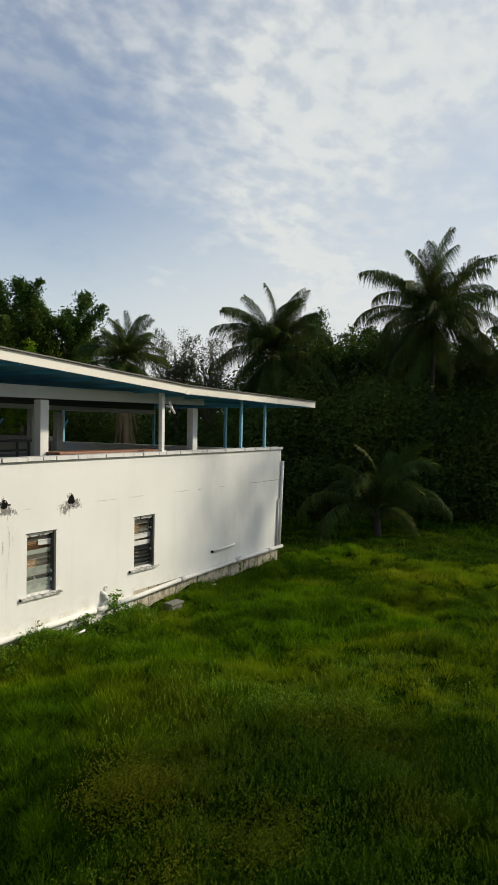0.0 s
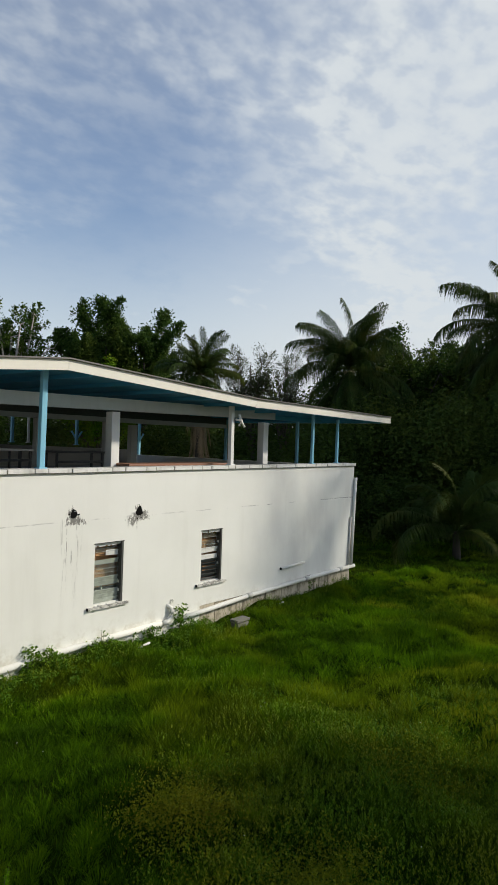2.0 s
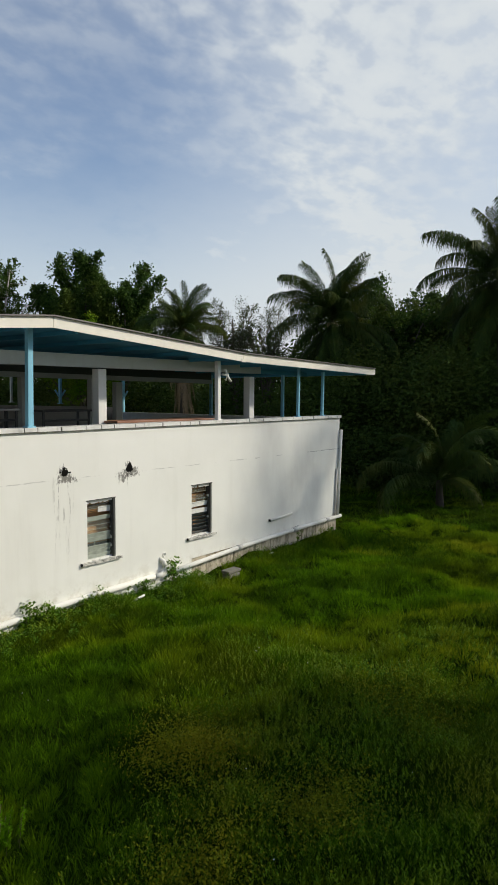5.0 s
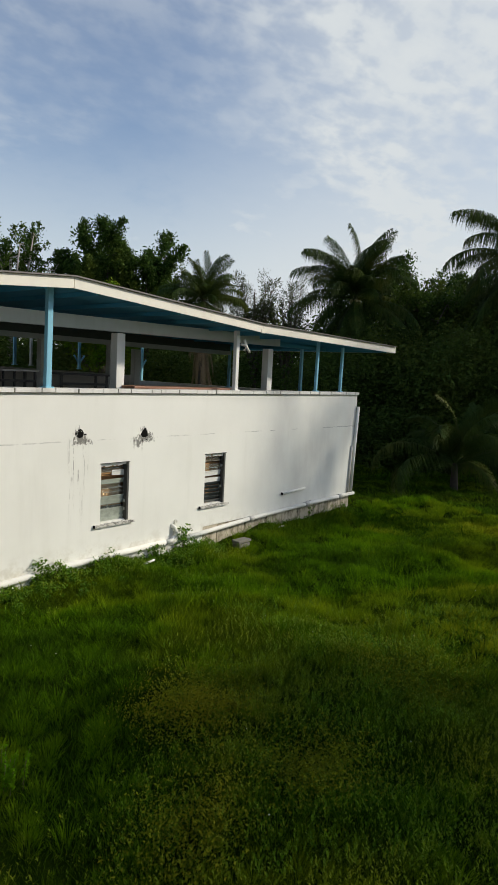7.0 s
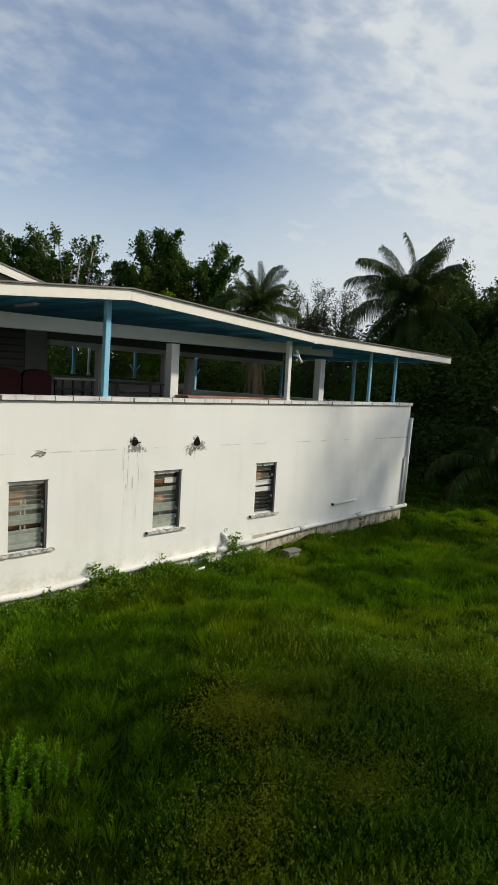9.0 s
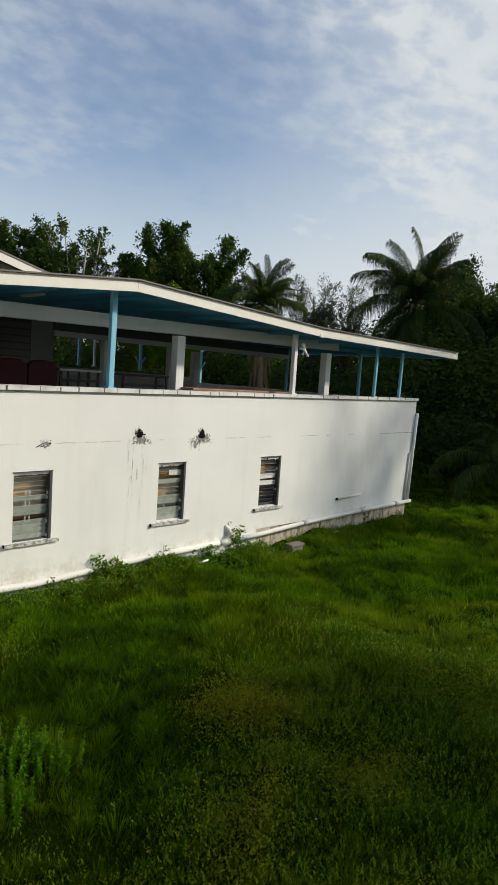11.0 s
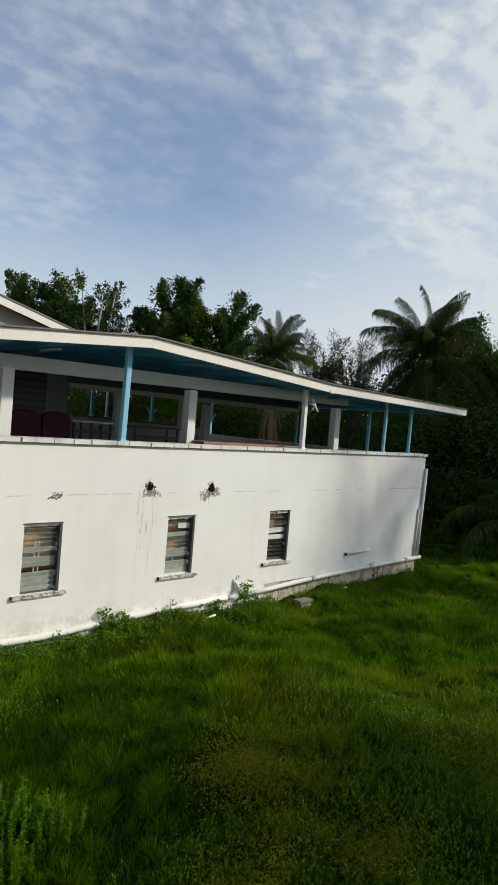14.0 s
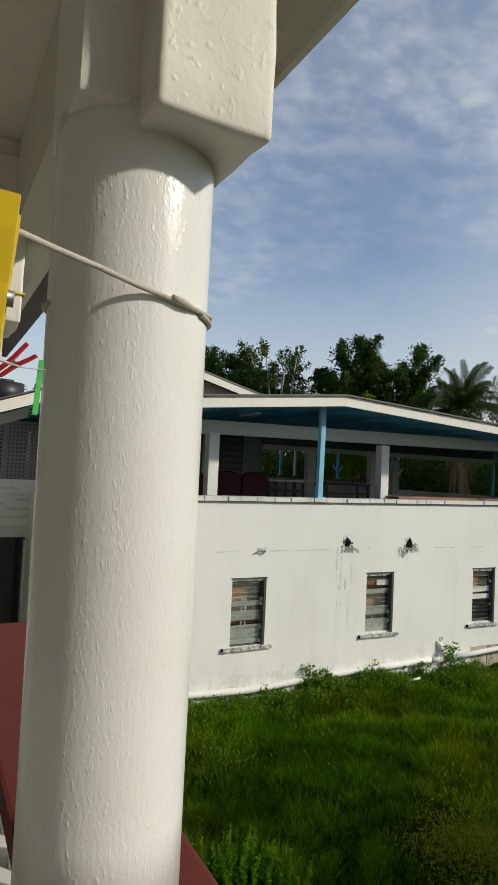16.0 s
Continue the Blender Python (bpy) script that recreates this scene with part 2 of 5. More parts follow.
sofa_mat = plain("red_fabric", (0.050, 0.005, 0.008), 0.85, 0.3, 12, bump=0.3)
black_mat = plain("black_metal", (0.02, 0.02, 0.022), 0.45, 0.2, 10)
# dark grey-green: the shade of the covered rooms is put into the wall colour
shaded_wall = paint("shaded_wall_paint", (0.17, 0.195, 0.18), amount=0.4)
lath_mat = paint("lattice_paint", (0.27, 0.29, 0.27), amount=0.4)
beige_mat = paint("beige_wall_paint", (0.42, 0.39, 0.33), amount=0.3)
# gable colour darkened: the roof overhang's shade is put into it
gable_shade_mat = paint("shaded_gable_board", (0.34, 0.30, 0.23), (0.2, 0.2, 0.18), 0.3)
sheet_mat = plain("roof_sheet", (0.13, 0.12, 0.11), 0.5, 0.2, 3, metal=0.3)
red_mat = plain("red_oxide_paint", (0.145, 0.034, 0.025), 0.7, 0.14, 5, bump=0.12)
red_mat.b.inputs["Specular IOR Level"].default_value = 0.15
frame_mat = plain("window_frame", (0.075, 0.075, 0.07), 0.5, 0.2, 20, metal=0.2)
slat_wood = plain("pale_slats", (0.70, 0.69, 0.64), 0.5, 0.25, 18)
rope_mat = plain("rope", (0.52, 0.48, 0.40), 0.8, 0.2, 120, bump=0.6)
yellow_mat = plain("yellow_plastic", (0.80, 0.56, 0.02), 0.4, 0.06, 15)
redpeg_mat = plain("red_plastic", (0.60, 0.015, 0.02), 0.4, 0.06, 15)
greenpeg_mat = plain("green_plastic", (0.10, 0.55, 0.13), 0.4, 0.06, 15)
steel_mat = plain("spring_steel", (0.5, 0.5, 0.5), 0.35, 0.1, 30, metal=0.9)
floor_mat = plain("terrace_floor", (0.15, 0.14, 0.13), 0.7, 0.2, 3)

glass_mat = Mat("louvre_glass", 0.12)
glass_mat.b.inputs["Base Color"].default_value = (0.80, 0.86, 0.83, 1)
glass_mat.b.inputs["Transmission Weight"].default_value = 0.96
glass_mat.b.inputs["IOR"].default_value = 1.1

# pale grey-green puts the sky's reflection into the slats' colour
pale_glass_mat = plain("pale_glass", (0.36, 0.39, 0.33), 0.45, 0.5, 9)
# dark slats; also colours the sheets that stand for deep shade
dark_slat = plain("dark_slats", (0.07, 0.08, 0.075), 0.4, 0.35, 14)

# thick glossy brush-marked paint of the balcony columns
col_mat = Mat("column_gloss_paint", 0.24)
lumps = col_mat.ramp(col_mat.noise(105, 1.6, 0.45, (1, 1, 0.45)), 0.55, 0.92)
brush = col_mat.noise(85, 2.5, 0.5, (1, 1, 0.35))
col_mat.color(col_mat.mix(col_mat.ramp(col_mat.noise(3, 4), 0.4, 0.8), (0.83, 0.815, 0.765), (0.79, 0.77, 0.715)))
col_mat.bump(col_mat.math("ADD", col_mat.math("MULTIPLY", lumps, 1.0), col_mat.math("MULTIPLY", brush, 0.8)), 0.30, 0.004)
rough_mat = Mat("rough_plaster_paint", 0.6)
pit = rough_mat.ramp(rough_mat.noise(42, 1.5, 0.5, (1, 1, 0.7)), 0.58, 0.95)
rough_mat.color(rough_mat.mix(rough_mat.math("MULTIPLY", rough_mat.ramp(rough_mat.noise(40, 4), 0.60, 0.75), 0.35), (0.79, 0.755, 0.66), (0.46, 0.42, 0.33)))
rough_mat.bump(rough_mat.math("ADD", pit, rough_mat.math("MULTIPLY", rough_mat.noise(12, 4), 0.9)), 0.36, 0.008)
ceil_mat = paint("gallery_ceiling", (0.72, 0.68, 0.56), (0.2, 0.2, 0.12), 0.4)

# ground and plants
# ground nearly black, so that gaps between blades carry painted shade
soil_mat = Mat("lawn_ground", 1.0, 0.0)
patch = soil_mat.noise(0.55, 5, 0.6)
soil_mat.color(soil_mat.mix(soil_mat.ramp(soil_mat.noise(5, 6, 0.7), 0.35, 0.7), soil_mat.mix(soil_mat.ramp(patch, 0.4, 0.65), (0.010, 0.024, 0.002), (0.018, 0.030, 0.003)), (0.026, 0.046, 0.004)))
soil_mat.bump(soil_mat.noise(30, 6, 0.7), 0.8, 0.04)


def leafy(name, dark, light, yellow, patch_scale=0.5, rough=0.55, trans=0.25, tip=None):
    """Leaves whose green varies from leaf to leaf and from patch to patch."""
    m = Mat(name, rough, 0.06)
    isl = m.n("ShaderNodeNewGeometry").outputs["Random Per Island"]
    c = m.mix(isl, dark, light)
    c = m.mix(m.math("MULTIPLY", m.ramp(m.noise(patch_scale, 4, 0.6), 0.44, 0.68), 0.8), c, yellow)
    if tip:
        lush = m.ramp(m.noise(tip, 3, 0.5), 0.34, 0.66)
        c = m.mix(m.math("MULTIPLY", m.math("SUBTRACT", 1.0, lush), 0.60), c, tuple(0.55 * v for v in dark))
    m.color(c)
    m.b.inputs["Subsurface Weight"].default_value = 0.0
    tr = m.n("ShaderNodeBsdfTranslucent")
    m.link(c, tr.inputs["Color"])
    sh = m.n("ShaderNodeMixShader")
    sh.inputs[0].default_value = trans
    out = m.t.nodes["Material Output"]
    m.link(m.b.outputs[0], sh.inputs[1])
    m.link(tr.outputs[0], sh.inputs[2])
    m.link(sh.outputs[0], out.inputs["Surface"])
    return m


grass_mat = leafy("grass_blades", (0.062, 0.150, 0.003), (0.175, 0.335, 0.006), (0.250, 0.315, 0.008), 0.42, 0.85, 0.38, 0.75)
# darker copy of the grass colour, for the shade low between tufts
sward_mat = leafy("shaded_grass_blades", (0.030, 0.080, 0.002), (0.095, 0.205, 0.004), (0.125, 0.165, 0.005), 0.42, 0.75, 0.3, 0.75)
dry_mat = leafy("yellowing_grass_blades", (0.100, 0.170, 0.005), (0.225, 0.320, 0.009), (0.290, 0.310, 0.012), 0.6, 0.85, 0.38)
weed_mat = leafy("weed_leaves", (0.055, 0.145, 0.005), (0.150, 0.260, 0.012), (0.205, 0.235, 0.013), 0.9, 0.5)
vine_mat = leafy("creeper_leaves", (0.045, 0.115, 0.008), (0.12, 0.24, 0.018), (0.14, 0.22, 0.02), 1.5)
tall_weed = leafy("tall_weed_leaves", (0.055, 0.18, 0.003), (0.14, 0.34, 0.006), (0.16, 0.32, 0.008), 1.5, 0.9, 0.4)
yellow_weed = leafy("yellow_weed_leaves", (0.105, 0.148, 0.008), (0.240, 0.280, 0.014), (0.270, 0.262, 0.014), 0.9, 0.7)
flower_mat = plain("tiny_flowers", (0.75, 0.74, 0.62), 0.7)
tree_mat = leafy("broad_leaves", (0.026, 0.062, 0.012), (0.085, 0.145, 0.026), (0.105, 0.140, 0.022), 0.35, 0.55, 0.35)
wood_leaf = leafy("dark_wood_leaves", (0.036, 0.070, 0.014), (0.092, 0.150, 0.030), (0.110, 0.140, 0.026), 0.25)
fine_leaf = leafy("grey_green_leaves", (0.036, 0.052, 0.020), (0.080, 0.098, 0.042), (0.075, 0.085, 0.032), 0.5)
frond_mat = leafy("palm_leaflets", (0.020, 0.044, 0.010), (0.062, 0.100, 0.020), (0.095, 0.105, 0.020), 0.6, 0.5, 0.2)
dead_mat = leafy("dead_fronds", (0.20, 0.145, 0.080), (0.44, 0.33, 0.20), (0.36, 0.27, 0.15), 0.6)
rachis_mat = plain("palm_rachis", (0.14, 0.13, 0.045), 0.5, 0.25, 6)
bark_mat = plain("bark", (0.085, 0.07, 0.055), 0.9, 0.35, 7, bump=0.6)
# bark darkened: the wood's deep shade is put into the trunks' colour
shaded_palm_bark = plain("shaded_palm_bark", (0.045, 0.038, 0.028), 0.95, 0.35, 7, bump=0.6)
pale_bark = plain("pale_bark", (0.36, 0.32, 0.27), 0.9, 0.25, 7, bump=0.5)


# ---- building blocks ----
def box(bm, x0, x1, y0, y1, z0, z1, bevel=0.0):
    """An axis-aligned block; z1 may be a pair (at x0, at x1) for a sloping top, z0 too."""
    zb = z0 if isinstance(z0, tuple) else (z0, z0)
    zt = z1 if isinstance(z1, tuple) else (z1, z1)
    co = [(x0, y0, zb[0]), (x1, y0, zb[1]), (x1, y1, zb[1]), (x0, y1, zb[0]), (x0, y0, zt[0]), (x1, y0, zt[1]), (x1, y1, zt[1]), (x0, y1, zt[0])]
    vs = [bm.verts.new(c) for c in co]
    fs = [bm.faces.new([vs[i] for i in f]) for f in ((3, 2, 1, 0), (4, 5, 6, 7), (0, 1, 5, 4), (1, 2, 6, 5), (2, 3, 7, 6), (3, 0, 4, 7))]
    if bevel:
        bmesh.ops.bevel(bm, geom=list({e for f in fs for e in f.edges}), offset=bevel, segments=2, affect="EDGES", profile=0.6)
    return bm


def tube(bm, pts, radii, sides=10, cap=True):
    """A round bar along points, with a radius at each."""
    rings = []
    pts = [Vector(p) for p in pts]
    up = Vector((0.013, 0.021, 1.0))
    for i, p in enumerate(pts):
        d = (pts[min(i + 1, len(pts) - 1)] - pts[max(i - 1, 0)]).normalized()
        a = d.cross(up if abs(d.dot(up)) < 0.98 else Vector((1, 0, 0))).normalized()
        b = d.cross(a)
        r = radii[i] if isinstance(radii, (list, tuple)) else radii
        rings.append([bm.verts.new(p + r * (math.cos(2 * math.pi * k / sides) * a + math.sin(2 * math.pi * k / sides) * b)) for k in range(sides)])
    for r0, r1 in zip(rings, rings[1:]):
        for k in range(sides):
            f = bm.faces.new((r0[k], r0[(k + 1) % sides], r1[(k + 1) % sides], r1[k]))
            f.smooth = True
    if cap:
        bm.faces.new(rings[0][::-1])
        bm.faces.new(rings[-1])
    return bm


def finish(name, bm, material, parent=None, label=""):
    bmesh.ops.recalc_face_normals(bm, faces=bm.faces[:])
    me = bpy.data.meshes.new(name)
    bm.to_mesh(me)
    bm.free()
    me.materials.append(material.m if isinstance(material, Mat) else material)
    ob = new(name, me)
    if parent is not None:
        ob.parent = parent
    if label:
        tagged(ob, label)
    return ob


def part(name, bm, material, parent, label=""):
    return finish(name, bm, material, parent, label)


def blk(name, dims, material, parent=None, label="", bevel=0.0):
    return finish(name, box(bmesh.new(), *dims, bevel=bevel), material, parent, label)


def thing(name, label, category, at=(0, 0, 0), group="", kind=""):
    ob = new(name)
    ob.location = at
    ob.empty_display_size = 0.2
    return tagged(ob, label, category, group, kind)


def np_mesh(name, verts, faces_flat, sizes, material, smooth=False):
    """A mesh from numpy arrays: vertices, flat corner indices and corners a face."""
    me = bpy.data.meshes.new(name)
    me.vertices.add(len(verts))
    me.vertices.foreach_set("co", np.asarray(verts, np.float32).ravel())
    me.loops.add(len(faces_flat))
    me.loops.foreach_set("vertex_index", np.asarray(faces_flat, np.int32))
    starts = np.concatenate([[0], np.cumsum(sizes)[:-1]]).astype(np.int32)
    me.polygons.add(len(sizes))
    me.polygons.foreach_set("loop_start", starts)
    me.update(calc_edges=True)
    me.validate()
    me.materials.append(material.m)
    return me


rng = np.random.default_rng(7)
GZ = -0.60


def ground_z(x, y):
    """The lawn's height: gentle humps, a little lower away from the house."""
    hump = np.sin(3.1 * x + 1.4 * np.sin(2.2 * y)) * np.cos(3.6 * y + 1.1 * np.sin(1.9 * x))
    return GZ + 0.05 * np.sin(x * 0.9 + 0.6 * y) * np.cos(y * 0.7 - 0.2 * x) + 0.04 * np.sin(2.3 * x - 1.1 * y) + 0.03 * np.cos(1.7 * y + 0.4 * x) + 0.085 * hump + 0.035 * np.sin(5.3 * x + 2.0 * np.sin(1.7 * y)) * np.sin(4.7 * y + 0.8 * x) + 0.09 * np.clip((y - 9.6) / 1.3, 0, 1) * (np.abs(x - 8) < 13)


# ---- ground ----
def build_ground():
    bm = bmesh.new()
    xs = sorted(set([-3000, -800, -200, -60, -30] + [round(-20 + 0.5 * k, 2) for k in range(42)] + [round(1 + 0.2 * k, 2) for k in range(96)] + [round(20.5 + 0.5 * k, 2) for k in range(60)] + [60, 80, 200, 800, 3000]))
    ys = sorted(set([-3000, -800, -200, -60, -30] + [round(-16 + 0.5 * k, 2) for k in range(32)] + [round(0.2 * k, 2) for k in range(60)] + [round(12 + 0.5 * k, 2) for k in range(49)] + [45, 60, 200, 800, 3000]))
    grid = [[bm.verts.new((x, y, float(ground_z(x, y)) if abs(x) < 61 and abs(y) < 61 else GZ)) for y in ys] for x in xs]
    for i in range(len(xs) - 1):
        for j in range(len(ys) - 1):
            f = bm.faces.new((grid[i][j], grid[i + 1][j], grid[i + 1][j + 1], grid[i][j + 1]))
            f.smooth = True
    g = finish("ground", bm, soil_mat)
    tagged(g, "uneven grassy ground of the yard", "ground", kind="structure")


build_ground()

# ---- white building ----
D, X0, X1, YB = 11.0, 2.6, 18.58, 22.0


def top_z(x):
    """Top of the coping, which climbs a little along the wall."""
    return 3.122 + (x - 4.0) * 0.005


WIN = [(5.765, 6.475), (8.80, 9.51), (11.785, 12.493)]
WZ0, WZ1 = 0.412, 1.645


def build_wall():
    bm = bmesh.new()
    cuts = [X0] + [v for w in WIN for v in w] + [X1]
    for a, b in zip(cuts[::2], cuts[1::2]):
        box(bm, a, b, D, D + 0.2, -0.10 if a > 11 else -0.7, (top_z(a) - 0.086, top_z(b) - 0.086))
    for a, b in WIN:
        box(bm, a, b, D, D + 0.2, -0.7 if a < 11 else -0.10, WZ0)
        box(bm, a, b, D, D + 0.2, WZ1, (top_z(a) - 0.086, top_z(b) - 0.086))
    w = finish("wall_front", bm, wall_mat)
    tagged(w, "white-painted masonry wall with mould stains and cracks", "wall", kind="structure")
    x = X0
    k = 0
    while x < X1:
        wdt = 0.42 + 0.16 * math.sin(k * 2.1 + 0.8 * math.sin(k * 5.3))
        e = min(x + wdt, X1 + 0.03)
        jz = 0.0025 * math.sin(k * 4.7)
        blk("coping_stone", (x, e - (0.018 if k % 3 else 0.034), D - 0.06 + 0.004 * math.sin(k * 3.3), D + 0.27, (top_z(x) - 0.078 + jz, top_z(e) - 0.078 + jz), (top_z(x) + jz, top_z(e) + jz)), cap_mat, w)
        x, k = e, k + 1
    # dark bed fills the joints and draws the shadow line under the coping
    blk("joint_shadow_bed", (X0, X1 + 0.01, D - 0.045, D + 0.23, (top_z(X0) - 0.092, top_z(X1) - 0.092), (top_z(X0) - 0.006, top_z(X1) - 0.006)), concrete_mat, w, "dark mortar between coping stones and painted shadow line below them")
    # end wall, rear wall
    e = blk("wall_east", (X1 - 0.2, X1 - 0.004, D + 0.2, YB, -0.7, 3.10), white_mat)
    tagged(e, "white-painted end wall", "wall", kind="structure")
    for nm, dims in (("wall_north", (X0, X1, YB, YB + 0.2, -0.7, (3.62, 3.30))), ("wall_west", (X0, X0 + 0.2, D + 0.2, YB, -0.7, 3.0))):
        tagged(blk(nm, dims, beige_mat if nm == "wall_north" else white_mat), "plain painted wall", "wall", kind="structure")
    f = blk("floor_terrace", (X0 + 0.2, X1 - 0.2, D + 0.2, YB, 2.45, 2.62), floor_mat)
    tagged(f, "grey screeded terrace floor", "floor", kind="structure")
    # plinth of plastered blocks under the right half
    p = thing("plinth", "stained concrete plinth under the wall", "plinth", (11.6, D, -0.7), kind="structure")
    xs = [11.3, 12.35, 13.4, 14.3, 15.0, 15.75, 16.55, 17.3, 17.9, 18.56]
    for k, (a, b) in enumerate(zip(xs, xs[1:])):
        part("plinth_slab", box(bmesh.new(), a - 11.6, b - 11.6 - 0.03, 0.03 + 0.008 * (k % 3), 0.2, -0.1, 0.60, 0.008), plinth_mat, p)
    part("backing", box(bmesh.new(), -0.3, 6.93, 0.07, 0.22, -0.1, 0.59), dark_mat, p)


build_wall()


def build_window(k, x0, x1):
    w = thing(f"window_{k + 1}", ("louvre window with pale glass slats and a stained sill", "louvre window with brown boards behind its upper slats", "louvre window with white boards across its middle")[k], "window", ((x0 + x1) / 2, D, WZ0), kind="structure")
    hw, h = (x1 - x0) / 2, WZ1 - WZ0
    rnd = random.Random(k + 3)
    bm = box(bmesh.new(), -hw - 0.15, hw + 0.13, -0.06, 0.05, -0.052, 0.0)
    bmesh.ops.subdivide_edges(bm, edges=[e for e in bm.edges if e.calc_length() > 0.5], cuts=18)
    for v in bm.verts:
        v.co += Vector((0, rnd.uniform(-0.006, 0.006), rnd.uniform(-0.007, 0.004)))
    part("window_sill", bm, sill_mat, w, "chipped concrete sill with black stains")
    part("sill_end", box(bmesh.new(), -hw - 0.168, -hw - 0.152, -0.05, 0.0, -0.05, 0.004, 0.005), dark_mat, w, "dark end piece of the sill")
    part("window_head", box(bmesh.new(), -hw - 0.02, hw + 0.01, -0.010, 0.02, h - 0.004, h + 0.012), frame_mat, w, "thin dark edge above the opening")
    for nm, a, b, c, d, y in (("jamb", -hw, -hw + 0.022, 0.0, h, 0.07), ("jamb", hw - 0.045, hw - 0.002, 0.0, h - 0.005, 0.006), ("rail", -hw + 0.022, hw - 0.045, 0.0, 0.022, 0.07), ("rail", -hw + 0.022, hw - 0.045, h - 0.02, h, 0.07)):
        part(nm, box(bmesh.new(), a, b, y, 0.15, c, d), slat_wood if nm == "rail" and c == 0 and k else frame_mat, w)
    # ragged white board along the top
    bm = bmesh.new()
    n = 12
    lo = [h - 0.05 - rnd.uniform(0.0, (0.012, 0.022, 0.026)[k]) for _ in range(n + 1)]
    for i in range(n):
        xa, xb = -hw + 0.024 + (2 * hw - 0.07) * i / n, -hw + 0.024 + (2 * hw - 0.07) * (i + 1) / n
        if k == 2 and i == 4:
            continue
        box(bm, xa, xb, 0.045, 0.055, lo[i], h - 0.006)
    part("top_board", bm, slat_wood, w, "ragged white board across the top")
    n = 14
    white = {0: (), 1: (11,), 2: (8, 6)}[k]
    gone = {0: (4,), 1: (10, 13), 2: (7, 11, 13)}[k]
    pale_rows = {0: (0, 1, 2, 3, 5, 6, 8), 1: (0, 1, 2, 4, 5, 9), 2: (0, 2, 4)}[k]
    for i in range(n):
        if i in gone:
            continue
        z = 0.065 + (h - 0.115) * i / (n - 1)
        short = 0.32 if (k == 1 and i == 11) else 0.0
        tall = 0.05 if k != 2 or i not in white else 0.062
        bm = box(bmesh.new(), -hw + 0.027 + short, hw - 0.050, -0.003, 0.003, -tall, tall)
        if i in white:
            for v in bm.verts:
                v.co.z += rnd.uniform(-0.014, 0.014)
        tilt = 9 + rnd.uniform(-5, 5) + (9 if i in pale_rows else 0)
        if k == 2 and i < 6:
            tilt += 24
        if i in white:
            tilt = rnd.uniform(2, 10)
        bm.transform(Matrix.Translation((0, 0.11, z)) @ Matrix.Rotation(radians(tilt), 4, "X") @ Matrix.Rotation(radians(rnd.uniform(-1.2, 1.2)), 4, "Y"))
        m, lb = (slat_wood, "white board slat") if i in white else (dark_slat, "dark slat") if k == 2 and i < 6 else (pale_glass_mat, "pale glass slat with sky reflection in its colour") if i in pale_rows else (glass_mat, "clear glass slat")
        o = part("slat", bm, m, w, lb)
        if m is glass_mat:
            o.visible_shadow = False
            part("slat_edge", box(bmesh.new(), -hw + 0.03, hw - 0.052, 0.086, 0.090, z - 0.051, z - 0.046), pale_glass_mat, o, "pale edge of a glass slat")
        part("clip", box(bmesh.new(), hw - 0.058, hw - 0.047, 0.06, 0.12, z - 0.035, z + 0.02), slat_wood if rnd.random() < 0.3 else frame_mat, o)
    for xx in {0: (-0.06, 0.02), 1: (-0.05,), 2: (-0.16,)}[k]:
        part("guard_bar", box(bmesh.new(), xx - 0.013, xx + 0.013, 0.165, 0.18, 0.03, h * {0: 0.72, 1: 0.40, 2: 0.42}[k]), pale_glass_mat if k < 2 else dark_slat, w, "upright bar inside")


for k, (a, b) in enumerate(WIN):
    build_window(k, a, b)


def stored_boards(x, seed):
    """Brown boards stacked behind a window."""
    rnd = random.Random(seed)
    t = thing("stacked_boards", "brown wooden boards stacked inside behind the window", "boards", (x, D + 0.26, -0.2), "boards behind the windows")
    z = 0.0
    while z < 2.0:
        hgt = rnd.uniform(0.10, 0.22)
        part("board", box(bmesh.new(), -0.75 + rnd.uniform(0, 0.08), 0.75, 0.0, 0.05, z, z + hgt - 0.02), wood_mat if z > 0.95 or rnd.random() < 0.6 else dark_slat, t)
        z += hgt
    for xx in (-0.5, 0.5):
        part("upright", box(bmesh.new(), xx - 0.04, xx + 0.04, 0.055, 0.10, 0, 2.0), wood_mat, t)


for k, x in enumerate((6.1, 9.15, 12.15)):
    stored_boards(x, k)
tagged(blk("floor_store", (X0 + 0.2, X1 - 0.2, D + 0.2, YB, -0.35, -0.2), concrete_mat), "bare concrete store floor", "floor", kind="structure")
tagged(blk("wall_store", (X0 + 0.2, X1 - 0.2, D + 2.6, D + 2.7, -0.2, 2.45), shaded_wall), "plain inner wall", "wall", kind="structure")


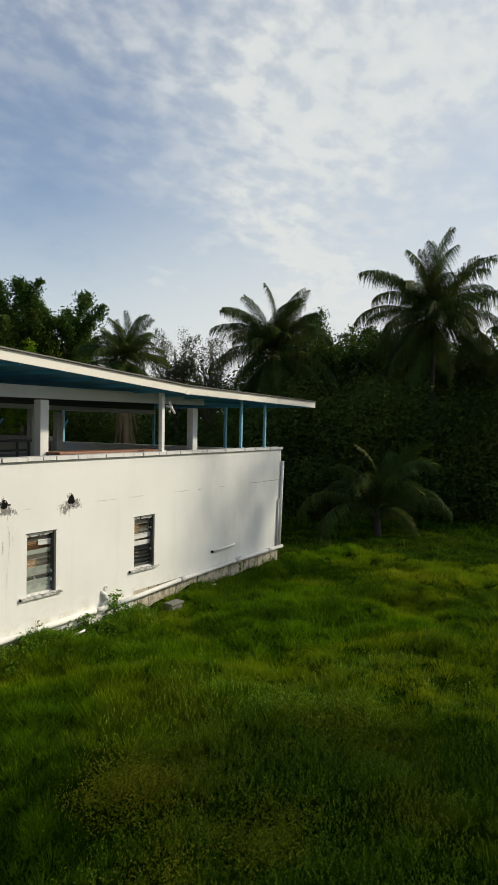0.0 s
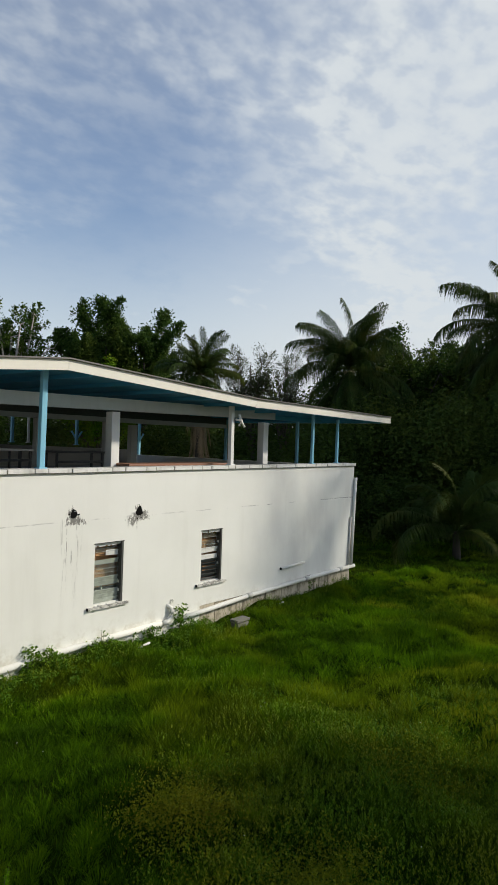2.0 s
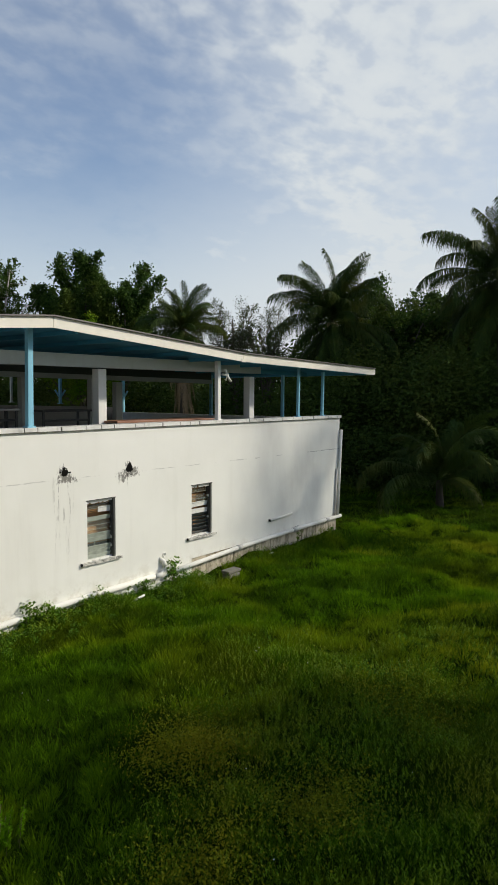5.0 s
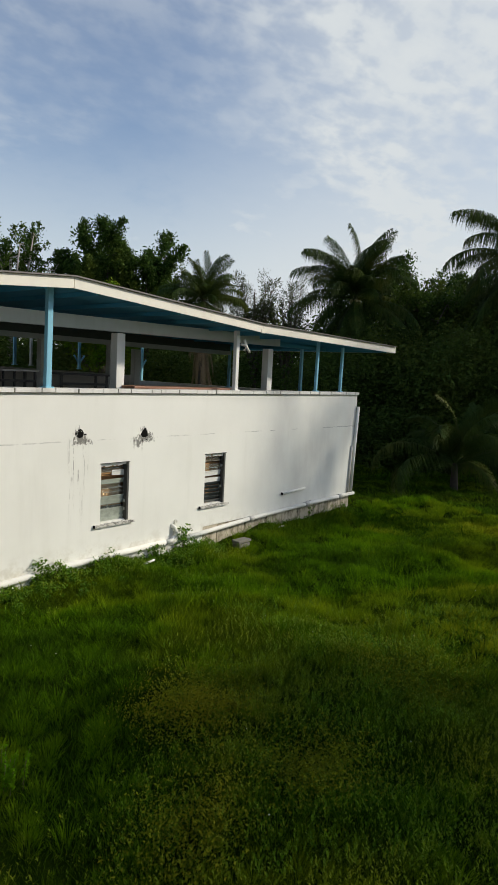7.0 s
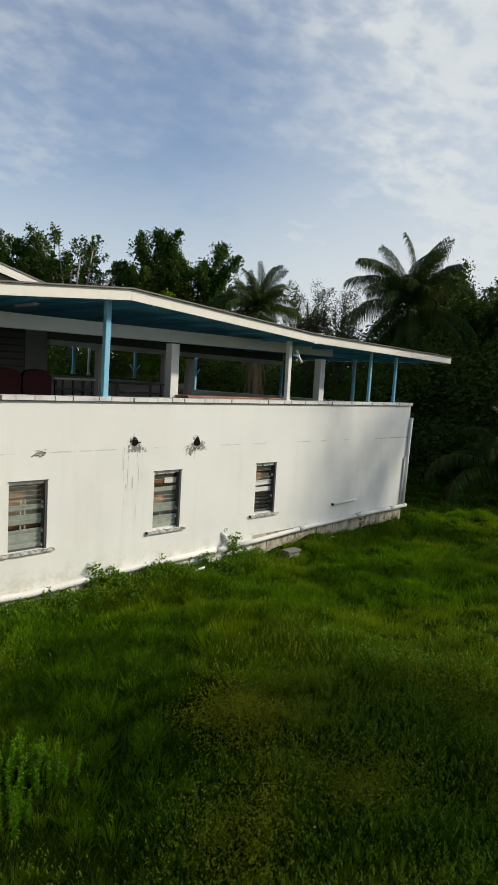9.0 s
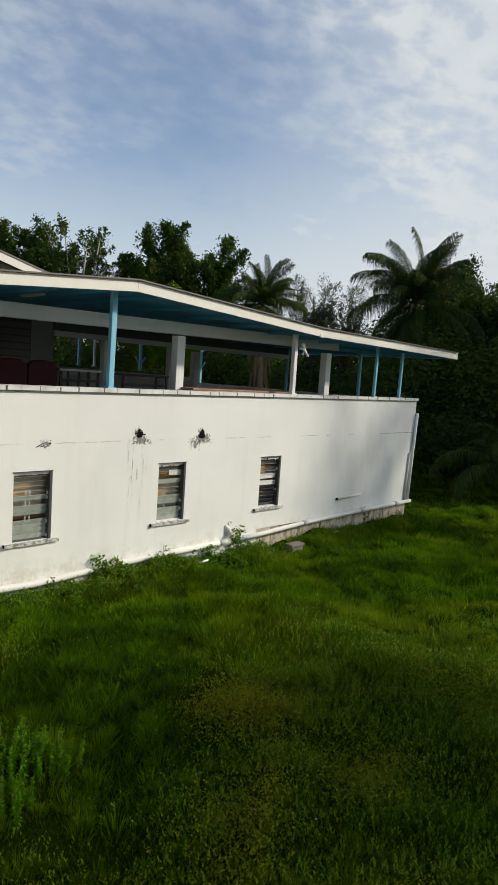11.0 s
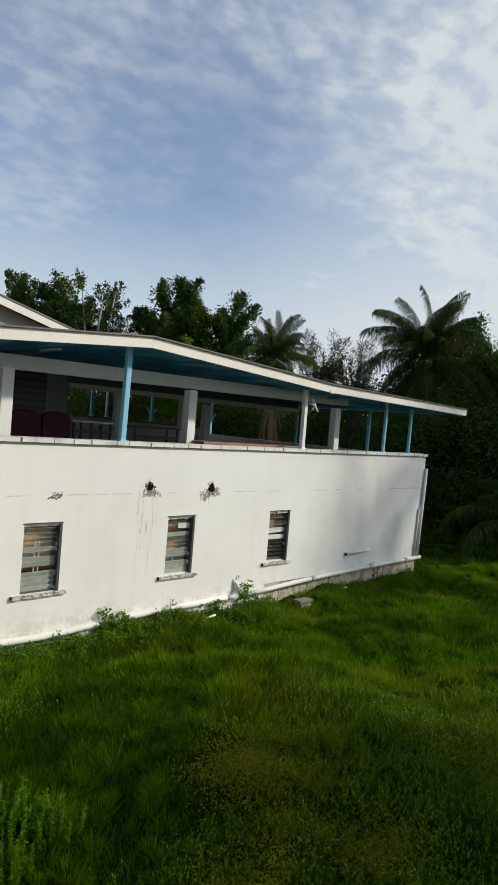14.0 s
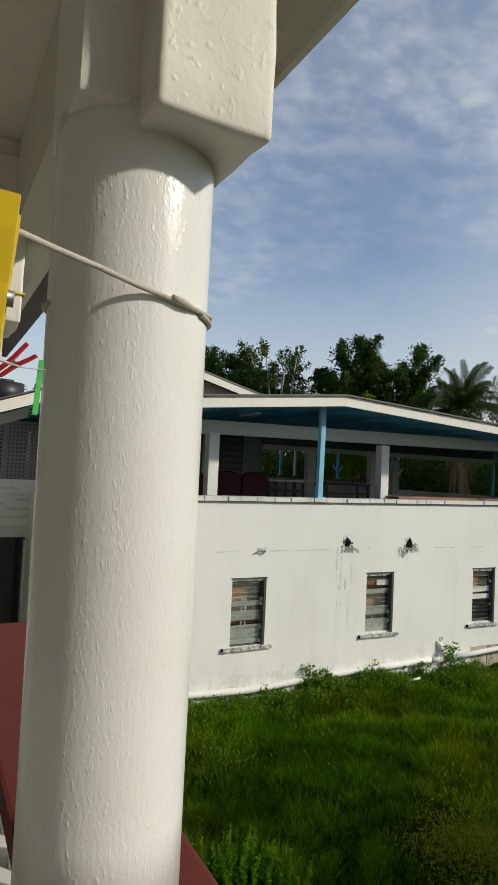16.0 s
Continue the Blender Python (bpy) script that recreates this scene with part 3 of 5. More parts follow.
# drain holes with a broken rim
def drain_hole(x, z, r):
    rnd = random.Random(int(x * 10))
    n = 22
    bm = bmesh.new()
    rim = [r * (1.05 + 0.12 * math.sin(3 * k * 2 * math.pi / n + x) + rnd.uniform(-0.12, 0.14)) for k in range(n)]
    a = [bm.verts.new((x + q * math.cos(2 * math.pi * k / n), D - 0.003, z + 1.15 * q * math.sin(2 * math.pi * k / n))) for k, q in enumerate(rim)]
    c = bm.verts.new((x, D - 0.006, z))
    for k in range(n):
        bm.faces.new((a[k], a[(k + 1) % n], c))
    o = finish("drain_hole", bm, dark_mat)
    tagged(o, "broken drain hole black with mould", "drain", "drain holes")
    for k in range(4):
        t, q = rnd.uniform(0, 6.3), r * rnd.uniform(1.2, 2.0)
        cx, cz, e = x + q * math.cos(t), z + q * math.sin(t) - 0.03, rnd.uniform(0.008, 0.022)
        part("chip", box(bmesh.new(), cx - e, cx + e * rnd.uniform(0.5, 1.4), D - 0.016, D - 0.001, cz - e * rnd.uniform(0.4, 1), cz + e * 0.7, 0.004), dark_mat if k % 3 else wall_mat, o)


drain_hole(8.29, 2.27, 0.072)
drain_hole(9.89, 2.225, 0.082)

scar = finish("broken_anchor", tube(bmesh.new(), [(6.15, D - 0.012, 2.075), (6.22, D - 0.02, 2.115), (6.28, D - 0.006, 2.14)], 0.010, 6), dark_slat)
tagged(scar, "rusty broken anchor in chipped plaster on the wall", "anchor")
for cx, cz, e in ((6.25, 2.09, 0.018), (6.31, 2.10, 0.025), (6.37, 2.09, 0.016), (6.33, 2.16, 0.014), (6.40, 2.14, 0.02), (6.28, 2.18, 0.012), (6.41, 2.19, 0.013)):
    part("chip", box(bmesh.new(), cx - e, cx + e, D - 0.012, D - 0.001, cz - e * 0.6, cz + e * 0.5, 0.004), dark_mat if e < 0.022 else sill_mat, scar)

# white waste pipe along the foot of the wall
PIPE = [(3.0, -0.22), (3.86, -0.255), (4.5, -0.30), (5.27, -0.345), (6.13, -0.375), (6.7, -0.36), (7.3, -0.32), (7.97, -0.295), (8.8, -0.275), (10.6, -0.26)]
pipe = finish("waste_pipe", tube(bmesh.new(), [(x, D - 0.045, z + 0.01) for x, z in PIPE], 0.062, 14), pvc_mat)
tagged(pipe, "white plastic waste pipe along the foot of the wall", "pipe")
ELBOW = [(10.56, D - 0.065, -0.25), (10.72, D - 0.07, -0.235), (10.82, D - 0.075, -0.17), (10.86, D - 0.075, -0.07), (10.83, D - 0.06, 0.04), (10.75, D + 0.02, 0.11)]
elbow = part("elbow", tube(bmesh.new(), ELBOW, [0.06, 0.058, 0.055, 0.05, 0.045, 0.04], 12), pvc_mat, pipe)
part("vent_ring", tube(bmesh.new(), [(10.885 + 0.042 * math.cos(q), D - 0.015, 0.17 + 0.048 * math.sin(q)) for q in [2 * math.pi * k / 14 for k in range(15)]], 0.010, 8), pvc_mat, elbow, "white ring of an open pipe end")
p2 = finish("upper_waste_pipe", tube(bmesh.new(), [(11.12, D - 0.07, -0.25), (11.9, D - 0.07, -0.21), (13.45, D - 0.07, -0.13), (15.8, D - 0.07, -0.07), (18.62, D - 0.07, -0.03)], 0.055, 12), pvc_mat)
tagged(p2, "white plastic pipe along the foot of the wall", "pipe")
for x, z in ((13.5, -0.13), (16.0, -0.067), (17.8, -0.04)):
    part("joint_sleeve", tube(bmesh.new(), [(x - 0.09, D - 0.07, z), (x + 0.09, D - 0.07, z)], 0.066, 12), grey_pipe, p2)
dp = finish("down_pipe", tube(bmesh.new(), [(18.60, D - 0.055, 2.74), (18.52, D - 0.055, 1.4), (18.45, D - 0.06, 0.0)], 0.05, 12), pvc_mat)
tagged(dp, "leaning white rainwater down pipe at the wall corner", "pipe")
dp2 = finish("thin_down_pipe", tube(bmesh.new(), [(18.40, D - 0.035, 1.5), (18.35, D - 0.035, 0.6), (18.31, D - 0.035, 0.0)], 0.03, 8), grey_pipe)
tagged(dp2, "thin grey pipe beside the down pipe", "pipe")
stub = finish("wall_pipe_stub", tube(bmesh.new(), [(14.86, D - 0.045, 0.36), (15.9, D - 0.045, 0.41)], 0.034, 10), pvc_mat)
tagged(stub, "short white pipe fixed across the wall", "pipe")
part("bracket", box(bmesh.new(), 14.83, 14.858, D - 0.06, D, 0.33, 0.39), dark_mat, stub)
rod = finish("leaning_rod", tube(bmesh.new(), [(4.12, D - 0.03, 0.52), (3.98, D - 0.06, -0.35)], 0.02, 8), grey_pipe)
tagged(rod, "thin grey rod leaning on the white wall", "rod")
blkk = thing("concrete_block", "broken concrete block lying in the grass", "block", (12.5, 10.36, -0.52))
part("slab_top", box(bmesh.new(), -0.23, 0.22, -0.12, 0.12, 0.07, 0.13, 0.012), concrete_mat, blkk)
part("slab_bottom", box(bmesh.new(), -0.19, 0.20, -0.10, 0.13, -0.12, 0.045, 0.015), concrete_mat, blkk)
for x, y, ln in ((8.70, 10.55, 0.36), (9.62, 10.62, 0.36), (13.9, 10.72, 0.8)):
    lp = finish("loose_pipe", tube(bmesh.new(), [(x, y, GZ + 0.10), (x + ln, y + 0.03, GZ + 0.13)], 0.024, 8), pvc_mat)
    tagged(lp, "short white pipe lying in the grass", "pipe", "loose pipes")

# ---- terrace posts, beams and roof ----
PROFILE = [(2.5, 4.62), (7.82, 5.13), (13.2, 4.80), (20.12, 4.71)]
YF, YR = 10.6, 21.7


def roof_z(x):
    for (a, za), (b, zb) in zip(PROFILE, PROFILE[1:]):
        if x <= b:
            return za + (zb - za) * (x - a) / (b - a)
    return PROFILE[-1][1]


def build_roof():
    r = thing("roof", "low white-edged roof with a blue underside", "roof", (0, 0, 0), kind="structure")
    for (a, za), (b, zb) in zip(PROFILE, PROFILE[1:]):
        part("fascia", box(bmesh.new(), a + 0.004, b - 0.004, YF, YF + 0.035, (za - 0.195, zb - 0.195), (za, zb)), fascia_mat, r, "cream fascia board")
        part("soffit", box(bmesh.new(), a, b, YF + 0.037, YR, (za - 0.13, zb - 0.13), (za - 0.05, zb - 0.05)), soffit_mat, r, "blue-painted ceiling boards")
        part("roof_sheet", box(bmesh.new(), a, b, YF - 0.05, YR, (za + 0.004, zb + 0.004), (za + 0.03, zb + 0.03)), sheet_mat, r, "weathered metal roof sheet")
        n = max(2, int((b - a) / 0.9))
        for k in range(n):
            x = a + (b - a) * (k + 0.5) / n
            z = za + (zb - za) * (x - a) / (b - a)
            part("rafter", box(bmesh.new(), x - 0.03, x + 0.03, YF + 0.06, YR, z - 0.22, z - 0.134), soffit_mat, r)
    x, z = PROFILE[-1]
    part("end_fascia", box(bmesh.new(), x + 0.002, x + 0.035, YF, YR, z - 0.195, z), fascia_mat, r, "cream fascia board")
    part("fascia_joint", box(bmesh.new(), 13.13, 13.27, YF - 0.012, YF - 0.002, 4.59, 4.68), fascia_mat, r)


build_roof()
lamp = thing("ceiling_light", "white batten light fixed under the blue ceiling", "light", (6.55, 12.15, roof_z(6.55) - 0.224))
part("housing", box(bmesh.new(), -0.05, 0.05, -0.42, 0.42, -0.022, 0.0, 0.006), beam_mat, lamp)
part("diffuser", box(bmesh.new(), -0.04, 0.04, -0.40, 0.40, -0.040, -0.023, 0.006), beam_mat, lamp, "white unlit diffuser")


def post(x, y, zb, zt, half, material, name, label, lean=0.0, group=""):
    p = thing(name, label, "post", (x, y, zb), group)
    bm = box(bmesh.new(), -half, half, -half, half, 0, zt - zb, 0.012)
    bm.transform(Matrix(((1, 0, lean, 0), (0, 1, 0, 0), (0, 0, 1, 0), (0, 0, 0, 1))))
    part("shaft", bm, material, p)
    part("foot_plate", box(bmesh.new(), -half - 0.03, half + 0.03, -half - 0.03, half + 0.03, -0.005, 0.025), material, p)
    return p


for x in (4.52, 7.62, 16.35, 17.68):
    post(x, D + 0.10, top_z(x), roof_z(x) - 0.14, 0.055 if x < 10 else 0.04, blue_mat, "roof_post", "slim light blue roof post on the parapet", 0.012, "blue roof posts")
post(12.82, D + 0.10, top_z(12.82), roof_z(12.82) - 0.14, 0.055, white_mat, "roof_post", "slim white roof post on the parapet with a twisted bracket", -0.01)
# the twisted bracket on the white post
tb = finish("post_bracket", tube(bmesh.new(), [(12.98, D + 0.0, 4.42), (13.05, D - 0.02, 4.25), (12.99, D, 4.15)], 0.035, 8), white_mat)
tagged(tb, "broken white bracket hanging on the post", "bracket")
part("arm", tube(bmesh.new(), [(12.90, D + 0.04, 4.30), (13.03, D - 0.02, 4.27), (13.17, D - 0.02, 4.12)], 0.03, 8), white_mat, tb)
for y in (12.6, 15.7):
    post(17.68, y, 3.1, 4.55, 0.045, blue_mat, "roof_post", "slim light blue roof post on the parapet", 0.0, "blue roof posts")


def y_post(x, y, zb, zt):
    p = post(x, y, zb, zt, 0.05, blue_mat, "braced_post", "light blue post with Y-shaped braces under the roof", 0.0, "braced posts")
    for s in (-1, 1):
        part("brace", tube(bmesh.new(), [(0, 0, 3.66 - zb), (s * 0.24, 0, 3.99 - zb)], 0.035, 6), blue_mat, p)


y_post(15.9, YB + 0.1, 3.45, 4.55)
y_post(19.1, YB + 0.1, GZ - 0.1, 4.55)
post(13.15, YB + 0.1, 3.5, 4.55, 0.05, blue_mat, "roof_post", "slim light blue roof post on the rear parapet", 0.0, "blue roof posts")
post(13.8, YB + 0.1, 3.5, 4.55, 0.04, white_mat, "roof_post", "slim white roof post on the rear parapet")
YI = 12.0
for x in (4.26, 5.68, 9.91, 15.18):
    c = thing("column", "square white painted column under the roof beam", "column", (x, YI, 2.62), "terrace columns")
    part("shaft", box(bmesh.new(), -0.11, 0.11, -0.11, 0.11, 0, 1.70, 0.012), white_mat, c)
    part("base", box(bmesh.new(), -0.13, 0.13, -0.13, 0.13, 0, 0.1, 0.01), white_mat, c)
for x, y in ((10.24, 15.5), (12.42, 15.5), (14.55, 17.0)):
    c = thing("column", "square white painted column inside the terrace", "column", (x, y, 2.62), "terrace columns")
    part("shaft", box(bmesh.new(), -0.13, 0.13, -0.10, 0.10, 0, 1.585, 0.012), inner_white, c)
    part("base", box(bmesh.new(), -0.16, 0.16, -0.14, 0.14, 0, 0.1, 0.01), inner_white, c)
bmn = finish("beam_front", box(bmesh.new(), 2.6, 15.6, YI - 0.10, YI + 0.10, (4.26, 4.42), (4.53, 4.68)), beam_mat)
tagged(bmn, "pale painted beam carrying the terrace roof", "beam", kind="structure")
b2 = finish("beam_rear", box(bmesh.new(), 8.7, 17.4, 15.4, 15.6, 4.21, 4.34), beam_mat)
tagged(b2, "pale painted beam carrying the terrace roof", "beam", kind="structure")
blk("eaves_beam", (15.6, 18.0, 11.9, 12.05, 4.42, 4.54), soffit_mat)
tagged(bpy.data.objects["eaves_beam"], "blue-painted beam at the roof's end", "beam", kind="structure")

# dark strip added over the rear beam, where the ceiling lies in shade
b3 = finish("shade_strip_rear", box(bmesh.new(), 8.7, 17.4, 15.44, 15.56, 4.342, 4.58), dark_slat)
tagged(b3, "dark strip added for the shaded ceiling above the rear beam", "board", kind="structure")

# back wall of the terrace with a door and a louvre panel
bw = finish("wall_terrace", box(bmesh.new(), 2.8, 8.72, 15.5, 15.65, 2.62, 4.6), shaded_wall)
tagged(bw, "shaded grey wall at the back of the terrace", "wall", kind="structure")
dr = thing("door_1", "dark doorway frame in the back wall", "door", (6.65, 15.49, 2.62), kind="structure")
part("door_leaf", box(bmesh.new(), -0.30, 0.30, -0.03, 0.0, 0, 1.92), black_mat, dr)
part("door_frame", box(bmesh.new(), 0.30, 0.38, -0.05, 0.0, 0, 1.95), inner_white, dr)
lv = thing("louvre_panel", "dark slatted louvre panel in the back wall", "louvre", (7.70, 15.49, 2.62), kind="structure")
part("panel_frame", box(bmesh.new(), -0.42, 0.42, -0.02, 0.0, 0.3, 1.9), black_mat, lv)
for k in range(9):
    part("slat", box(bmesh.new(), -0.38, 0.38, -0.06, -0.024, 0.38 + 0.165 * k, 0.50 + 0.165 * k), frame_mat, lv)


def armchair(x, y, seat_w):
    """A red upholstered armchair, its back to the yard."""
    a = thing("armchair", "dark red upholstered armchair with a rounded back", "armchair", (x, y, 2.62), "red armchairs")
    bm = bmesh.new()
    hw = seat_w / 2
    edge = [(-hw, 0.28), (hw, 0.28)] + [(hw - 0.17 + 0.17 * math.cos(q), 0.78 + 0.17 * math.sin(q)) for q in [radians(v) for v in range(0, 91, 15)]] + [(0, 0.97)] + [(-hw + 0.17 - 0.17 * math.cos(q), 0.78 + 0.17 * math.sin(q)) for q in [radians(v) for v in range(90, -1, -15)]]
    loops = [[bm.verts.new((x * q, y, 0.28 + (z - 0.28) * q)) for x, z in edge] for y, q in ((-0.10, 0.86), (-0.09, 0.97), (0.0, 1.0), (0.09, 0.97), (0.10, 0.86))]
    for la, lb in zip(loops, loops[1:]):
        for i in range(len(edge)):
            bm.faces.new((la[i], la[(i + 1) % len(edge)], lb[(i + 1) % len(edge)], lb[i]))
    bm.faces.new(loops[0][::-1])
    bm.faces.new(loops[-1])
    part("backrest", bm, sofa_mat, a)
    part("seat", box(bmesh.new(), -seat_w / 2 + 0.02, seat_w / 2 - 0.02, 0.10, 0.65, 0.22, 0.46, 0.05), sofa_mat, a)
    for s in (-1, 1):
        part("armrest", box(bmesh.new(), s * (seat_w / 2 - 0.02) - 0.06, s * (seat_w / 2 - 0.02) + 0.06, 0.08, 0.62, 0.20, 0.62, 0.04), sofa_mat, a)
        for yy in (-0.02, 0.56):
            part("leg", box(bmesh.new(), s * (seat_w / 2 - 0.08) - 0.025, s * (seat_w / 2 - 0.08) + 0.025, yy - 0.025, yy + 0.025, 0, 0.24), black_mat, a)


for x in (5.05, 5.95, 6.93, 7.63):
    armchair(x, 13.9, 0.68 if x > 6.5 else 0.78)


def bench_table(x, y, w, h, top, name, label):
    t = thing(name, label, "table", (x, y, 2.62), "terrace tables")
    part("tabletop", box(bmesh.new(), -w / 2, w / 2, -0.3, 0.3, h - 0.05, h, 0.008), top, t)
    for sx in (-1, 1):
        for sy in (-1, 1):
            part("leg", box(bmesh.new(), sx * (w / 2 - 0.06) - 0.025, sx * (w / 2 - 0.06) + 0.025, sy * 0.24 - 0.025, sy * 0.24 + 0.025, 0, h - 0.05), black_mat, t)
    if h == 0.80:
        for k in range(3):
            part("upright", box(bmesh.new(), -w / 2 + 0.23 + k * 0.28, -w / 2 + 0.265 + k * 0.28, -0.26, -0.22, 0, h - 0.05), black_mat, t)
    part("rail", box(bmesh.new(), -w / 2 + 0.06, w / 2 - 0.06, -0.26, -0.22, h - 0.3, h - 0.24), black_mat, t)


bench_table(8.95, 14.8, 1.12, 0.80, inner_white, "bar_table", "black metal table with a white top and upright bars")
bench_table(10.87, 14.8, 1.5, 0.76, black_mat, "long_table", "dark table on the terrace")
bench_table(11.6, 11.75, 3.3, 0.575, table_mat, "low_table", "long reddish-brown low table behind the parapet")

# ---- gabled house behind ----
def build_gable_house():
    h = thing("house", "gabled house with cream barge boards behind the terrace", "house", (10.5, 26.0, 0))
    ax, az_ = 0.0, 8.07
    rx, rz, lx, lz = 4.3, 6.945, -6.4, 5.55
    bm = bmesh.new()
    vs = [bm.verts.new(c) for c in ((lx + 0.6, 0.5, -0.6), (2.6, 0.5, -0.6), (2.6, 0.5, 7.1), (ax, 0.5, az_ - 0.2), (lx + 0.6, 0.5, 5.6))]
    f = bm.faces.new(vs)
    ext = bmesh.ops.extrude_face_region(bm, geom=[f])
    bmesh.ops.translate(bm, vec=(0, 9, 0), verts=[v for v in ext["geom"] if isinstance(v, bmesh.types.BMVert)])
    part("wall", bm, gable_shade_mat, h)
    for a, za, b, zb in ((lx, lz, ax, az_), (ax, az_, rx, rz)):
        part("roof", box(bmesh.new(), a, b, -0.03, 10, (za, zb), (za + 0.07, zb + 0.07)), sheet_mat, h, "weathered roof sheets")
        part("barge_board", box(bmesh.new(), a, b, 0, 0.05, (za - 0.33, zb - 0.33), (za - 0.004, zb - 0.004)), fascia_mat, h, "cream barge board")
        part("soffit", box(bmesh.new(), a, b, 0.055, 0.5, (za - 0.10, zb - 0.10), (za - 0.01, zb - 0.01)), fascia_mat, h)
    part("ridge_cap", tube(bmesh.new(), [(ax, -0.06, az_ + 0.06), (ax, 9, az_ + 0.06)], 0.09, 8), sheet_mat, h)


build_gable_house()


# ---- wing with the lattice, at the end of the gallery ----
def build_wing():
    y = 14.0
    b = blk("wall_wing", (-6.0, 2.74, y, y + 0.2, 2.11, 3.22), white_mat)
    tagged(b, "flaking white parapet band of the wing", "wall", kind="structure")
    for k, (x, z, w) in enumerate(((1.9, 3.02, 0.5), (2.15, 2.9, 0.34), (1.75, 2.72, 0.4), (2.2, 2.62, 0.5), (2.0, 2.46, 0.6), (2.35, 2.8, 0.25), (1.5, 2.6, 0.4))):
        part("plaster_flake", box(bmesh.new(), x, x + w, y - 0.012, y - 0.002, z, z + 0.045, 0.003), inner_white, b)
    tagged(blk("beam_wing", (-6.0, 2.76, y - 0.03, y + 0.22, 2.08, 2.32), inner_white), "white-painted beam under the parapet band", "beam", kind="structure")
    for x in (2.65, -0.6):
        c = thing("wing_post", "white painted post of the open ground floor", "post", (x, y + 0.1, GZ - 0.1), "wing posts")
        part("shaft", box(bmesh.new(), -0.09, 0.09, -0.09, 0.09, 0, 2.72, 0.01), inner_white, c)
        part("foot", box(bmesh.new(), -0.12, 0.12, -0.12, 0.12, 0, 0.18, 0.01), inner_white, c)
    la = thing("lattice_screen", "grey-white wooden lattice screen above the parapet", "lattice", (0, y + 0.12, 3.22), kind="structure")
    for k in range(32):
        x = 0.4 + 0.075 * k
        part("lath", box(bmesh.new(), x, x + 0.042, 0, 0.015, 0, 1.18), lath_mat, la)
    for k in range(15):
        part("lath", box(bmesh.new(), 0.4, 2.74, -0.018, -0.003, 0.02 + 0.079 * k, 0.062 + 0.079 * k), lath_mat, la)
    part("lattice_post", box(bmesh.new(), 2.06, 2.14, -0.06, -0.02, 0, 1.2), lath_mat, la)
    # dark sheets added as the deep shade inside the wing's openings
    tagged(blk("wall_wing_shade", (-6.0, 2.55, y + 1.1, y + 1.2, -0.7, 2.2), dark_slat), "dark wall added for the shade inside the open ground floor", "wall", kind="structure")
    tagged(blk("wall_wing_side", (2.56, 2.64, y + 0.22, y + 3.9, -0.7, 2.2), dark_slat), "dark side wall added to keep light out of the ground floor", "wall", kind="structure")
    tagged(blk("wall_lattice_back", (0.3, 2.6, y + 0.9, y + 1.0, 2.33, 4.5), dark_slat), "dark wall added for the shade behind the lattice", "wall", kind="structure")
    tagged(blk("wall_wing_back", (-6.0, 2.7, y + 4.0, y + 4.2, -0.7, 5.0), shaded_wall), "shaded rear wall of the wing", "wall", kind="structure")
    tagged(blk("floor_wing", (-6.0, 2.7, y + 0.2, y + 4.0, 2.2, 2.32), floor_mat), "floor slab of the wing", "floor", kind="structure")
    r = thing("roof_wing", "low roof of the wing with a cream fascia", "roof", (0, 0, 0), kind="structure")
    part("fascia", box(bmesh.new(), -6.0, 2.95, y - 0.55, y - 0.51, (1.7, 4.86), (1.95, 5.09)), fascia_mat, r)
    part("soffit", box(bmesh.new(), -6.0, 2.95, y - 0.50, y + 4.6, (1.72, 4.88), (1.78, 4.94)), soffit_mat, r)
    part("roof_sheet", box(bmesh.new(), -6.0, 2.95, y - 0.6, y + 4.6, (1.97, 5.11), (2.0, 5.14)), sheet_mat, r)
    part("eaves_plate", box(bmesh.new(), -6.0, 2.9, y + 0.02, y + 0.12, (1.45, 4.62), (1.66, 4.83)), inner_white, r)
    tk = thing("water_tank", "black plastic water tank on the wing roof", "tank", (2.12, y + 1.2, 4.9))
    part("tank_body", tube(bmesh.new(), [(0, 0, -0.1), (0, 0, 0.36)], 0.42, 20), black_mat, tk)
    part("lid", tube(bmesh.new(), [(0, 0, 0.36), (0, 0, 0.43)], 0.2, 16), black_mat, tk)
    part("tank_stand", box(bmesh.new(), -0.5, 0.75, -0.45, 0.45, -0.26, -0.1), inner_white, tk)


build_wing()


# ---- gallery with the camera: columns, rail, eaves ----
CX, CY, CR = 1.111, 2.219, 0.181
RAIL_Z, FLOOR_Z = 2.655, 1.95


